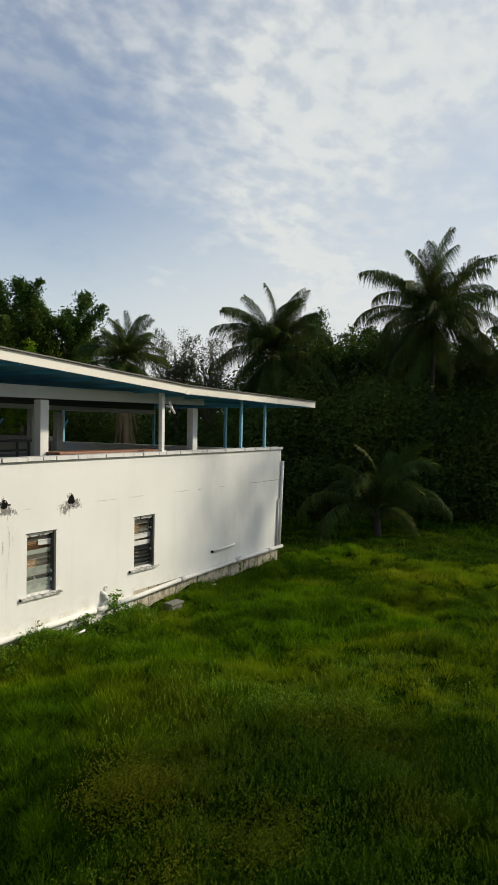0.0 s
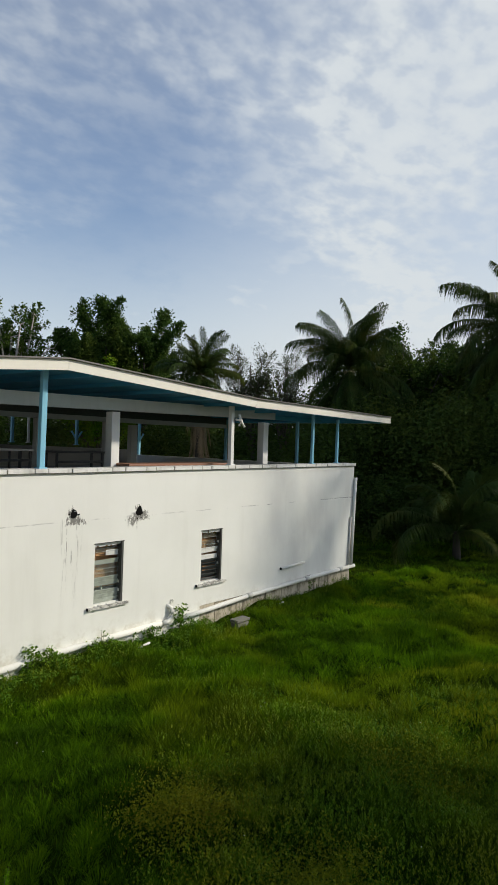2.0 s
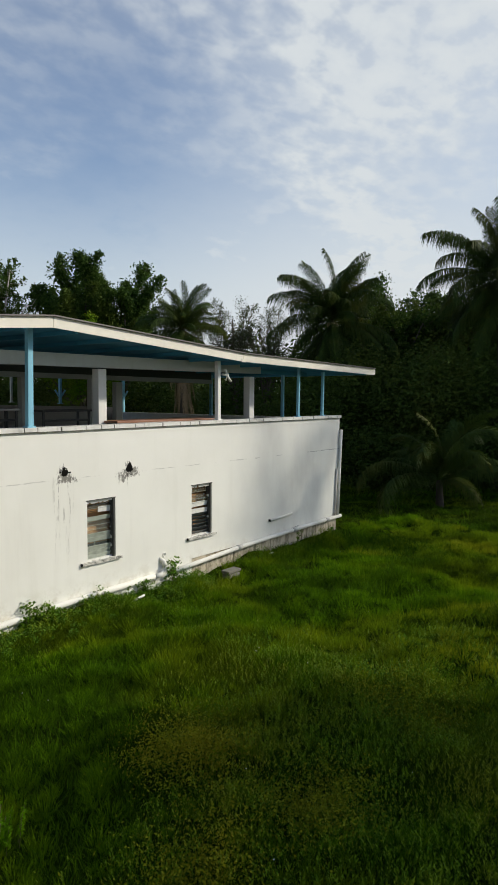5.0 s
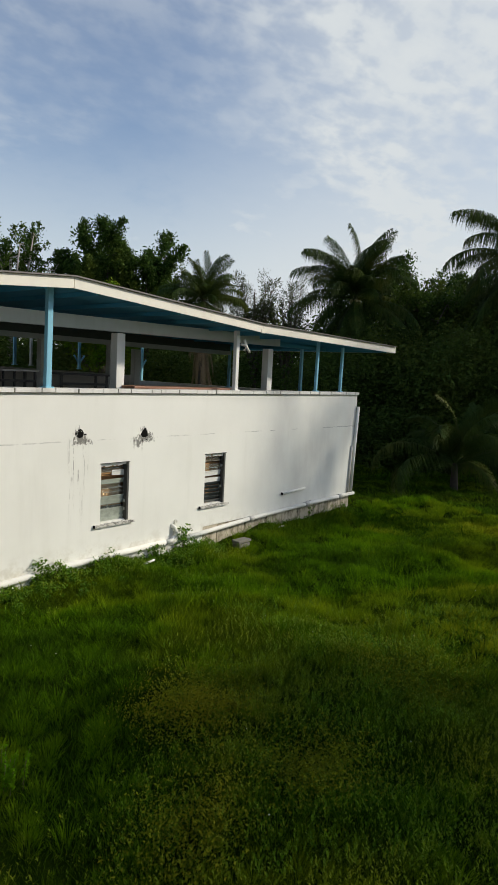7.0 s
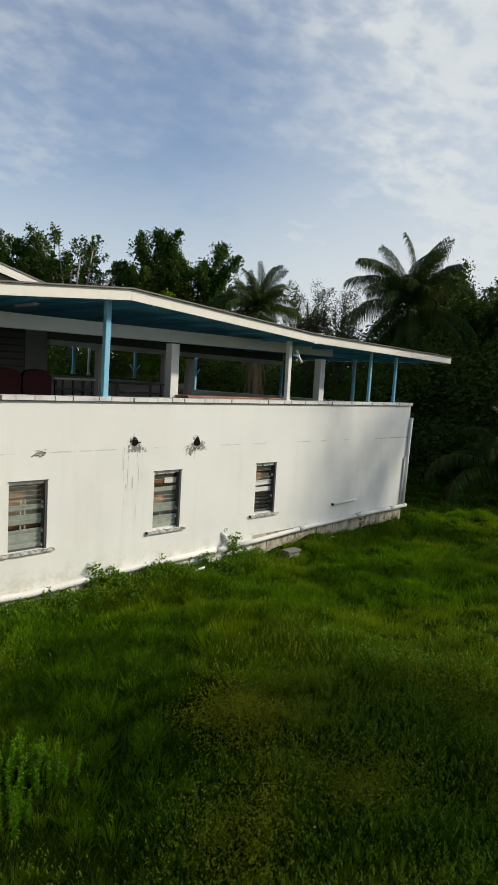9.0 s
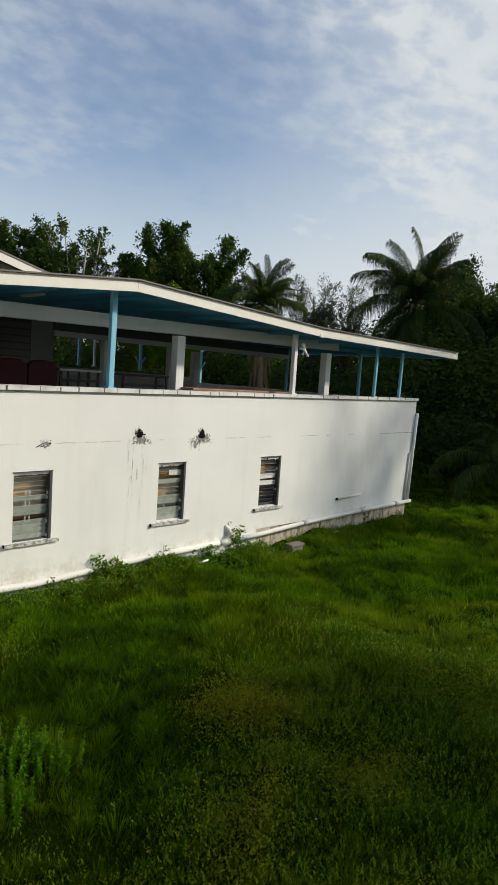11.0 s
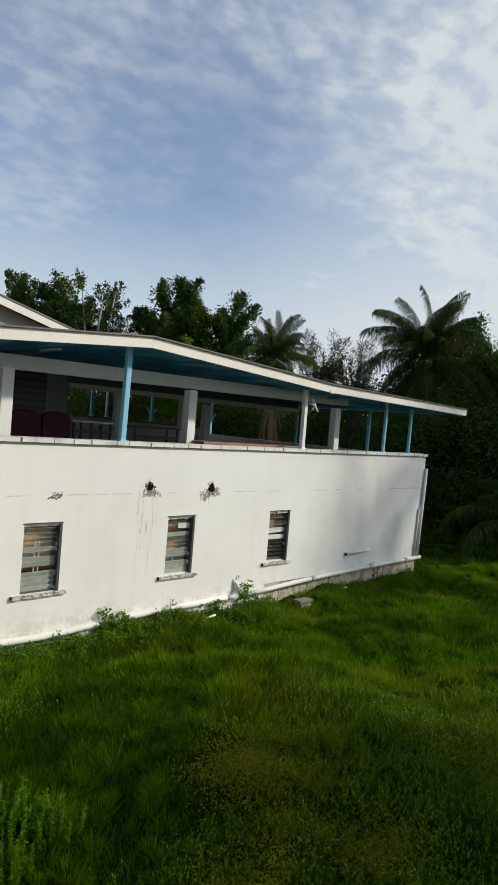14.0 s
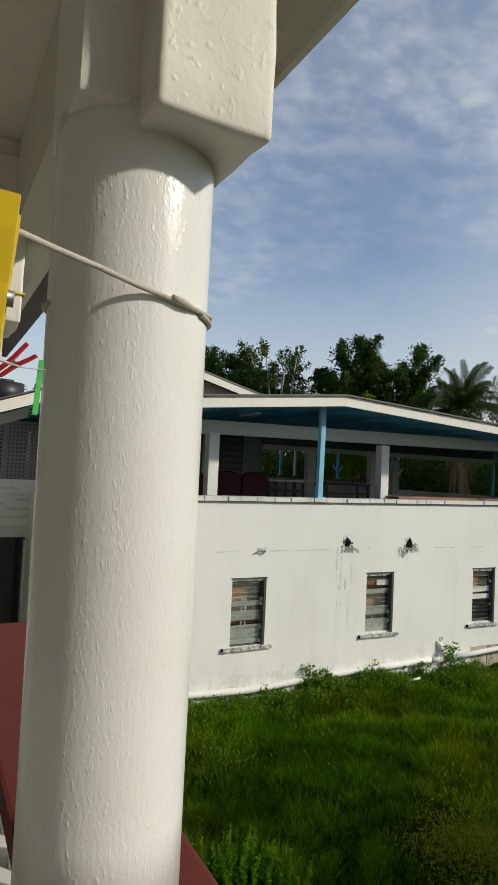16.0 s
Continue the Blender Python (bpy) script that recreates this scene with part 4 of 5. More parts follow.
def gallery_column(x, y, bx0, bx1, cap_z):
    c = thing("gallery_column", "round white gloss-painted concrete column with a square head", "column", (x, y, RAIL_Z), "gallery columns")
    bm = bmesh.new()
    zs = [0, 0.2, 0.6, 1.0, 1.4, cap_z - RAIL_Z + 0.02, cap_z - RAIL_Z + 0.07]
    rr = [CR * 1.0, CR, CR * 1.002, CR, CR * 0.998, CR, CR * 0.985]
    tube(bm, [(0, 0, z) for z in zs], rr, 40)
    part("shaft", bm, col_mat, c)
    top = 5.45 - RAIL_Z
    h = bmesh.new()
    box(h, bx0 - x, bx1 - x, -0.284, 0.28, cap_z - RAIL_Z, top)
    bmesh.ops.recalc_face_normals(h, faces=h.faces[:])
    bmesh.ops.subdivide_edges(h, edges=h.edges[:], cuts=11, use_grid_fill=True)
    sharp = [e for e in h.edges if e.calc_face_angle(0) > 1.0]
    for v in h.verts:
        v.co += 0.009 * noise.noise_vector(v.co * 9 + Vector((x, y, 0)))
    bmesh.ops.bevel(h, geom=sharp, offset=0.014, segments=3, affect="EDGES", profile=0.5)
    for f in h.faces:
        f.smooth = True
    part("head_block", h, rough_mat, c, "lumpy plastered head block")
    part("neck", box(bmesh.new(), -0.172, bx0 - x + 0.03, -0.165, 0.15, cap_z - RAIL_Z + 0.05, top, 0.012), rough_mat, c, "square plastered neck above the round shaft")
    return c


gallery_column(CX, CY, 1.063, 1.315, 4.300)
far_column = gallery_column(0.905, 4.86, 0.91, 1.15, 4.40)
part("head_lip", box(bmesh.new(), -0.02, 0.31, -0.32, 0.31, 5.12 - RAIL_Z, 5.34 - RAIL_Z, 0.015), rough_mat, far_column, "plaster lip above the head block")
cord = tube(bmesh.new(), [(0.0, -0.292, 4.56 - RAIL_Z), (0.253, -0.292, 4.562 - RAIL_Z), (0.253, 0.285, 4.56 - RAIL_Z)], 0.006, 6)
part("cord", cord, yellow_mat, far_column, "yellow cord tied round the head")
gallery_column(CX, -2.6, 1.063, 1.315, 4.313)


def build_gallery():
    rail = thing("rail_wall", "low gallery wall with a red-painted coping", "rail", (0, 0, 0), kind="structure")
    part("coping", box(bmesh.new(), 0.972, 1.383, -9.0, 4.75, RAIL_Z - 0.09, RAIL_Z - 0.001, 0.016), red_mat, rail, "red oxide painted coping")
    part("bottom_rail", box(bmesh.new(), 1.0, 1.26, -9.0, 4.55, FLOOR_Z, FLOOR_Z + 0.14), white_mat, rail)
    k = 0
    y = -8.9
    while y < 4.5:
        bm = tube(bmesh.new(), [(1.14, y, FLOOR_Z + 0.14), (1.14, y, FLOOR_Z + 0.24), (1.14, y, FLOOR_Z + 0.4), (1.14, y, FLOOR_Z + 0.56), (1.14, y, RAIL_Z - 0.095)], [0.06, 0.045, 0.075, 0.045, 0.06], 10)
        part("baluster", bm, white_mat, rail)
        y += 0.24
    # unseen floor, its pale colour chosen to bounce light onto the ceiling
    tagged(blk("floor_gallery", (-1.9, 1.25, -9.0, 13.8, FLOOR_Z - 0.18, FLOOR_Z), inner_white), "unseen gallery floor slab, pale to bounce light upwards", "floor", kind="structure")
    g = blk("wall_gallery", (-2.1, -1.9, -9.0, 13.8, -0.7, 5.6), beige_mat)
    tagged(g, "plain white wall behind the gallery", "wall", kind="structure")
    tagged(blk("wall_gallery_foot", (1.0, 1.2, -9.0, 13.8, -0.7, FLOOR_Z - 0.18), white_mat), "plain white wall under the gallery", "wall", kind="structure")
    tagged(blk("wall_gallery_end", (-1.9, 1.2, -9.2, -9.0, -0.7, 5.6), white_mat), "plain white end wall of the gallery", "wall", kind="structure")
    tagged(blk("ceiling_gallery", (-1.9, 1.32, -9.0, 13.8, 5.43, 5.5), ceil_mat), "pale boarded gallery ceiling", "ceiling", kind="structure")
    r = thing("roof_gallery", "deep eaves of the gallery roof with dirty underside", "roof", (0, 0, 0), kind="structure")
    sf = bmesh.new()
    n = 90
    rows = []
    for k in range(n + 1):
        y = -9.0 + (3.4 + 9.0) * k / n
        z = 5.42 + 0.012 * math.sin(k * math.pi / 2)
        rows.append([sf.verts.new((1.33, y, z + 0.04)), sf.verts.new((2.0, y, z)), sf.verts.new((2.0, y, z + 0.02)), sf.verts.new((1.33, y, z + 0.06))])
    for a, b in zip(rows, rows[1:]):
        for i in range(4):
            sf.faces.new((a[i], a[(i + 1) % 4], b[(i + 1) % 4], b[i]))
    part("eaves_sheet", sf, ceil_mat, r, "corrugated eaves sheet with mould along its edge")
    part("fascia", box(bmesh.new(), 2.002, 2.035, -9.0, 3.4, 5.37, 5.53), fascia_mat, r)
    part("gutter_end", box(bmesh.new(), 1.86, 2.0, 3.30, 3.4, 5.33, 5.415), fascia_mat, r, "cream boxed end of the eaves")
    part("edge_beam", box(bmesh.new(), 1.08, 1.30, 2.52, 13.8, 4.9, 5.42), ceil_mat, r)
    part("far_eaves", box(bmesh.new(), 1.302, 1.50, 3.5, 13.4, 5.15, 5.2), fascia_mat, r)
    part("main_sheet", box(bmesh.new(), -6.5, 1.95, -9.0, 13.4, (6.6, 5.54), (6.64, 5.58)), sheet_mat, r)


build_gallery()

# washing line round the column, thin wire with pegs
ROPE = [(0.56, 1.42, 3.885), (0.737, 1.667, 3.923), (0.81, 1.763, 3.941), (0.876, 1.841, 3.953), (0.971, 1.935, 3.966), (1.061, 2.020, 3.973), (1.126, 2.031, 3.962), (1.167, 2.039, 3.955), (1.207, 2.056, 3.953), (1.268, 2.110, 3.955), (1.298, 2.19, 3.955), (1.28, 2.30, 3.955)]
rp = finish("washing_line", tube(bmesh.new(), ROPE, 0.0058, 8), rope_mat)
tagged(rp, "pale twisted rope tied round the column", "rope")
part("loop", tube(bmesh.new(), [(CX + (CR + 0.006) * math.cos(a), CY + (CR + 0.006) * math.sin(a), 3.950 + 0.004 * math.sin(3 * a)) for a in [radians(v) for v in range(-50, 200, 12)]], 0.0056, 8), rope_mat, rp)
part("knot", tube(bmesh.new(), [(1.148, 2.030, 3.962), (1.175, 2.038, 3.957), (1.20, 2.050, 3.952)], [0.007, 0.0095, 0.006], 8), rope_mat, rp)
wire = finish("peg_wire", tube(bmesh.new(), [(0.48, 1.02, 3.66), (0.751, 1.199, 3.668), (0.818, 1.657, 3.73), (0.868, 1.799, 3.75), (0.905, 2.05, 3.77), (0.927, 2.25, 3.785)], 0.0009, 6), grey_pipe)
tagged(wire, "thin wire with clothes pegs", "wire")


def peg(at, along, side, length, material, label, slim=1.0):
    """A plastic clothes peg: two sprung legs that meet at the jaw, and a spring."""
    p = thing("clothes_peg", label, "peg", at, "clothes pegs")
    a, s = Vector(along).normalized(), Vector(side).normalized()
    s = (s - a * s.dot(a)).normalized()
    t = a.cross(s)
    w, k = length * 0.14 * slim, length / 0.11

    def leg(sgn):
        bm = bmesh.new()
        rings = []
        for u, off, th in ((-0.12, 0.010, 0.006), (0.0, 0.009, 0.010), (0.3, 0.010, 0.011), (0.42, 0.013, 0.009), (0.48, 0.012, 0.011), (0.8, 0.019, 0.010), (1.0, 0.022, 0.009)):
            c = a * u * length + s * sgn * off * k
            rings.append([bm.verts.new(c + s * sgn * e * th * k * 0.5 + t * f * w * 0.62) for e, f in ((-1, -1), (1, -1), (1, 1), (-1, 1))])
        for r0, r1 in zip(rings, rings[1:]):
            for i in range(4):
                bm.faces.new((r0[i], r0[(i + 1) % 4], r1[(i + 1) % 4], r1[i]))
        bm.faces.new(rings[0][::-1])
        bm.faces.new(rings[-1])
        part("leg", bm, material, p)

    leg(1)
    leg(-1)
    c = a * 0.42 * length
    part("spring", tube(bmesh.new(), [c - t * w * 0.9, c + t * w * 0.9], 0.006 * k, 8), steel_mat, p, "steel spring")


peg((0.7415, 1.2045, 3.667), (0.007, -0.007, 0.1), (0.12, 0.99, 0), 0.092, yellow_mat, "bright yellow plastic clothes peg on the wire")
peg((0.790, 1.614, 3.717), (0.036, -0.018, 0.032), (-0.4, 0.1, 0.8), 0.044, redpeg_mat, "red plastic clothes peg on the wire")
peg((0.859, 1.782, 3.752), (-0.006, 0.0, -0.1), (0.12, 0.99, 0), 0.072, greenpeg_mat, "green plastic clothes peg on the wire", 0.6)


# ---- plants ----
EYE0 = (1.1, 0.84)


def polar(az, dist):
    return EYE0[0] + dist * math.sin(radians(az)), EYE0[1] + dist * math.cos(radians(az))


def leaf_cloud(centres, radii, count, size, seed, squash=0.8, aspect=0.45, hang=0.0):
    """Leaf blades scattered in clumps: two-triangle folded leaves, most of them near the clumps' skins."""
    r = np.random.default_rng(seed)
    centres, radii = np.asarray(centres, float), np.asarray(radii, float)
    wts = radii ** 2
    idx = r.choice(len(centres), count, p=wts / wts.sum())
    d = r.normal(size=(count, 3))
    d /= np.linalg.norm(d, axis=1)[:, None]
    q = r.random(count) ** 0.45
    lump = 1 + 0.25 * np.sin(d[:, 0] * 5 + idx) * np.cos(d[:, 2] * 4 + 1.7 * idx)
    p = centres[idx] + d * (q * radii[idx] * lump)[:, None] * np.array([1, 1, squash])
    u = r.normal(size=(count, 3))
    u[:, 2] = u[:, 2] * 0.6 - hang
    u /= np.linalg.norm(u, axis=1)[:, None]
    v = np.cross(u, r.normal(size=(count, 3)))
    v /= np.linalg.norm(v, axis=1)[:, None] + 1e-9
    s = size * (0.6 + 0.8 * r.random(count))[:, None]
    n = np.cross(u, v)
    a, b, c, e = p - u * s * 0.5, p + v * s * aspect * 0.5 + n * s * 0.08, p + u * s * 0.5, p - v * s * aspect * 0.5 + n * s * 0.08
    verts = np.stack([a, b, c, e], 1).reshape(-1, 3)
    k = np.arange(count)[:, None] * 4
    return verts, (k + np.array([[0, 1, 2, 3]])).ravel(), np.full(count, 4)


def plume_leaves(feet, tips, radii, count, size, seed, aspect=0.45):
    """Leaves in upright plumes: each plume is widest below its middle and runs out to a ragged point."""
    r = np.random.default_rng(seed)
    feet, tips, radii = np.asarray(feet, float), np.asarray(tips, float), np.asarray(radii, float)
    wts = radii * np.linalg.norm(tips - feet, axis=1)
    idx = r.choice(len(feet), count, p=wts / wts.sum())
    f = r.random(count) ** 0.85
    prof = np.clip(np.sin(np.pi * np.clip(f * 0.86 + 0.12, 0, 1)) ** 0.7, 0.05, 1)
    d = r.normal(size=(count, 3))
    d /= np.linalg.norm(d, axis=1)[:, None]
    lump = 1 + 0.35 * np.sin(9 * f + 1.9 * idx + 2.2 * d[:, 0])
    p = feet[idx] + (tips - feet)[idx] * f[:, None] + d * (r.random(count) ** 0.5 * radii[idx] * prof * lump)[:, None]
    u = r.normal(size=(count, 3)) + np.array([0, 0, 0.35]) + 0.6 * d
    u /= np.linalg.norm(u, axis=1)[:, None]
    v = np.cross(u, r.normal(size=(count, 3)))
    v /= np.linalg.norm(v, axis=1)[:, None] + 1e-9
    s = size * (0.55 + 0.9 * r.random(count))[:, None]
    n = np.cross(u, v)
    quad = np.stack([p - u * s * 0.5, p + v * s * aspect * 0.5 + n * s * 0.08, p + u * s * 0.5, p - v * s * aspect * 0.5 + n * s * 0.08], 1).reshape(-1, 3)
    k = np.arange(count)[:, None] * 4
    return quad, (k + np.array([[0, 1, 2, 3]])).ravel(), np.full(count, 4)


def build_tree(x, y, top, crown_r, base_frac, seed, leaf_mat, bark, leaves, size, label, spread=1.0, limbs=9, aspect=0.45, clump=0.33, open_side=0.0):
    """A tapered trunk, forked limbs and a crown of leafy plumes with an uneven outline and gaps."""
    rnd = random.Random(seed)
    t = thing("tree", label, "tree", (x, y, GZ - 0.1))
    hgt = top - GZ + 0.1
    bm = bmesh.new()
    fork = hgt * base_frac
    tube(bm, [(0, 0, 0), (rnd.uniform(-.15, .15), rnd.uniform(-.15, .15), fork * 0.5), (rnd.uniform(-.2, .2), rnd.uniform(-.2, .2), fork), (rnd.uniform(-.3, .3), rnd.uniform(-.3, .3), hgt * 0.86)], [0.022 * hgt, 0.018 * hgt, 0.014 * hgt, 0.003 * hgt], 8)
    feet, tips, rs = [], [], []
    for k in range(limbs):
        a = 2 * math.pi * (k + rnd.uniform(-0.3, 0.3)) / limbs
        z0 = fork * rnd.uniform(0.75, 1.2)
        rr = crown_r * rnd.uniform(0.35, 0.95) * spread
        z2 = hgt * rnd.uniform(0.70, 0.95) - 0.28 * rr
        mid = Vector((0.45 * rr * math.cos(a), 0.45 * rr * math.sin(a), z0 + (z2 - z0) * 0.5))
        end = Vector((rr * math.cos(a + rnd.uniform(-.3, .3)), rr * math.sin(a), z2))
        tube(bm, [(0, 0, z0), mid, end], [0.009 * hgt, 0.006 * hgt, 0.002 * hgt], 6)
        for j in range(11):
            f = rnd.uniform(-0.15, 1.0) if j > 1 else 1.0
            q = crown_r * clump * rnd.uniform(0.6, 1.35)
            root = mid.lerp(end, f) if f > 0 else Vector((0, 0, z0)).lerp(mid, 1 + f)
            foot = root + Vector((rnd.uniform(-1, 1), rnd.uniform(-1, 1), rnd.uniform(-0.6, 0.2))) * crown_r * 0.20
            tip = foot + Vector((rnd.gauss(0, 0.4), rnd.gauss(0, 0.4), 1.0)) * q * rnd.uniform(1.0, 2.3) + Vector((foot.x, foot.y, 0)) * 0.22
            tip.z = min(tip.z, hgt - rnd.uniform(0, 0.4))
            if open_side and rnd.random() < open_side:
                tip = foot.lerp(tip, 0.6)
                q *= 0.6
            tube(bm, [root, foot, foot.lerp(tip, 0.7)], [0.003 * hgt, 0.002 * hgt, 0.0008 * hgt], 5, cap=False)
            feet.append(tuple(foot))
            tips.append(tuple(tip))
            rs.append(q)
    part("trunk", bm, bark, t, "forked trunk and limbs")
    c = new("crown", np_mesh("crown", *plume_leaves(feet, tips, rs, leaves, size, seed, aspect), leaf_mat))
    c.parent = t
    return t


def frond_mesh(e0, bend, length, seed, material, leaf_len=1.1, pairs=190, droop=0.55):
    """One feathered palm leaf that leaves the crown along +x at e0 degrees and arches over."""
    r = random.Random(seed)
    verts, faces, sizes = [], [], []
    segs = 12
    pts, dirs = [], []
    p, a = Vector((0, 0, 0)), radians(e0)
    for k in range(segs + 1):
        d = Vector((math.cos(a), 0, math.sin(a)))
        pts.append(p.copy())
        dirs.append(d)
        p += d * length / segs
        a -= radians(bend) / segs * (0.0 + 2.0 * k / segs)
    wob_y = r.uniform(-0.06, 0.06)
    for k, q in enumerate(pts):
        q.y += wob_y * length * (k / segs) ** 2

    def strip(rows):
        base = len(verts)
        for row in rows:
            verts.extend(row)
        m = len(rows[0])
        for i in range(len(rows) - 1):
            if m == 3:
                for j in range(3):
                    faces.extend((base + i * 3 + j, base + i * 3 + (j + 1) % 3, base + i * 3 + 3 + (j + 1) % 3, base + i * 3 + 3 + j))
                    sizes.append(4)

    rows = []
    for k, (q, d) in enumerate(zip(pts, dirs)):
        w = 0.035 * (1 - 0.85 * k / segs) * length / 3.5
        up = Vector((-d.z, 0, d.x))
        rows.append([tuple(q + up * w), tuple(q + Vector((0, w, 0)) - up * w * 0.5), tuple(q - Vector((0, w, 0)) - up * w * 0.5)])
    strip(rows)
    for k in range(pairs):
        f = min(0.995, 0.12 + 0.88 * (k + r.uniform(-0.5, 0.5)) / pairs)
        fi = f * segs
        i = min(int(fi), segs - 1)
        q, d = pts[i].lerp(pts[i + 1], fi - i), dirs[i]
        up = Vector((-d.z, 0, d.x))
        ll = leaf_len * length / 3.5 * (math.sin(math.pi * min(1, 0.14 + 0.80 * f)) ** 0.6 * 0.8 + 0.2)
        for sgn in (-1, 1):
            sweep = radians(54 - 28 * f + r.uniform(-13, 13))
            out = (d * math.cos(sweep) + Vector((0, sgn, 0)) * math.sin(sweep) + up * 0.10).normalized()
            l1 = ll * r.uniform(0.78, 1.1)
            m1 = q + out * l1 * 0.5 + Vector((0, 0, -0.12 * droop * l1))
            m2 = q + out * l1 * (0.95 - 0.3 * droop) + Vector((0, 0, -droop * 0.8 * l1 * r.uniform(0.6, 1.3)))
            w = 0.0105 * length / 3.5 * r.uniform(0.7, 1.2)
            wd = d * w
            b = len(verts)
            verts.extend([tuple(q - wd), tuple(q + wd), tuple(m1 + wd * 1.1), tuple(m1 - wd * 1.1), tuple(m2)])
            faces.extend((b, b + 1, b + 2, b + 3, b + 3, b + 2, b + 4))
            sizes.extend((4, 3))
    return np_mesh("frond", np.array(verts), faces, sizes, material)


FRONDS = {}


def frond_kind(e0, bend, seed, material, droop):
    key = (e0, bend, seed, material.m.name)
    if key not in FRONDS:
        FRONDS[key] = frond_mesh(e0, bend, 3.5, seed, material, droop=droop)
    return FRONDS[key]


def build_palm(x, y, crown_z, size, seed, label, trunk_r=0.15, lean=(0.4, 0.2), low=False, skirt=0, turn=0.0):
    rnd = random.Random(seed)
    t = thing("palm_tree", label, "palm", (x, y, GZ - 0.1), "coconut palms")
    h = crown_z - GZ + 0.1
    bm = bmesh.new()
    n = 26
    pts = [(lean[0] * ((k / n) ** 1.6 - 1), lean[1] * ((k / n) ** 1.6 - 1), h * k / n) for k in range(n + 1)]
    tube(bm, pts, [trunk_r * (1.35 if k == 0 else 1.0 - 0.3 * k / n) * (1.0 + 0.07 * (k % 2)) for k in range(n + 1)], 10)
    part("trunk", bm, shaded_palm_bark, t, "ringed palm trunk, darkened for the wood's shade")
    if low:
        rings = ((80, 70, 3, 0.4), (62, 105, 5, 0.6), (44, 118, 6, 0.8), (26, 112, 5, 0.9))
    else:
        rings = ((82, 44, 4, 0.75), (69, 56, 7, 0.85), (52, 72, 8, 0.95), (34, 84, 8, 1.0), (10, 72, 8, 1.05), (-18, 52, 6, 1.05), (-42, 34, 6, 1.05), (-62, 18, 5, 1.05))
    for ring, (e0, bend, num, droop) in enumerate(rings):
        for k in range(num):
            me = frond_kind(e0, bend, (k + ring) % 3, frond_mat, droop)
            o = new("frond", me)
            o.parent = t
            sc = size / 3.5 * rnd.uniform(0.78, 1.08)
            o.matrix_basis = Matrix.Translation((0, 0, h - 0.02 * ring)) @ Matrix.Rotation(2 * math.pi * (k + 0.37 * ring + rnd.uniform(-0.18, 0.18)) / num + turn, 4, "Z") @ Matrix.Rotation(rnd.uniform(-0.22, 0.26), 4, "Y") @ Matrix.Rotation(rnd.uniform(-0.5, 0.5), 4, "X") @ Matrix.Diagonal((sc, sc, sc, 1))
    for k in range(skirt):
        tier = k % 3
        me = frond_kind(-74, 14, k % 3, dead_mat, 0.9)
        o = new("dead_frond", me)
        o.parent = t
        tagged(o, "hanging dry brown frond")
        sc = size / 3.5 * rnd.uniform(0.9, 1.2)
        o.matrix_basis = Matrix.Translation((0, 0, h - 0.25 - 1.0 * tier)) @ Matrix.Rotation(2 * math.pi * (k + rnd.uniform(-0.2, 0.2)) / skirt, 4, "Z") @ Matrix.Rotation(rnd.uniform(-0.1, 0.15), 4, "Y") @ Matrix.Diagonal((sc, sc * 0.42, sc, 1))
    if not low:
        for k in range(5):
            a = k * 1.3
            bm = bmesh.new()
            bmesh.ops.create_icosphere(bm, subdivisions=2, radius=0.12)
            bm.transform(Matrix.Translation((0.2 * math.cos(a), 0.2 * math.sin(a), h - 0.3)) @ Matrix.Diagonal((1, 1, 1.25, 1)))
            part("coconut", bm, rachis_mat, t)
    return t


build_palm(*polar(73.1, 33), 9.65, 4.15, 1, "tall coconut palm with a full crown of drooping fronds", 0.13, (0.6, 0.3))
build_palm(*polar(59.0, 34), 7.95, 3.65, 5, "coconut palm with arching fronds behind the terrace", 0.15, (-0.5, 0.3), turn=0.5)
build_palm(*polar(45.5, 31), 7.1, 2.35, 9, "smaller palm with dry brown fronds below its crown", 0.15, (0.2, 0.2), skirt=24)
build_palm(*polar(68.6, 26.5), 0.45, 3.6, 13, "young coconut palm with fronds arching from the ground", 0.17, (0.1, 0.1), low=True, turn=0.3)
build_palm(*polar(82.5, 33), 7.6, 3.2, 17, "coconut palm at the wood's edge", 0.15, (0.3, 0.2))

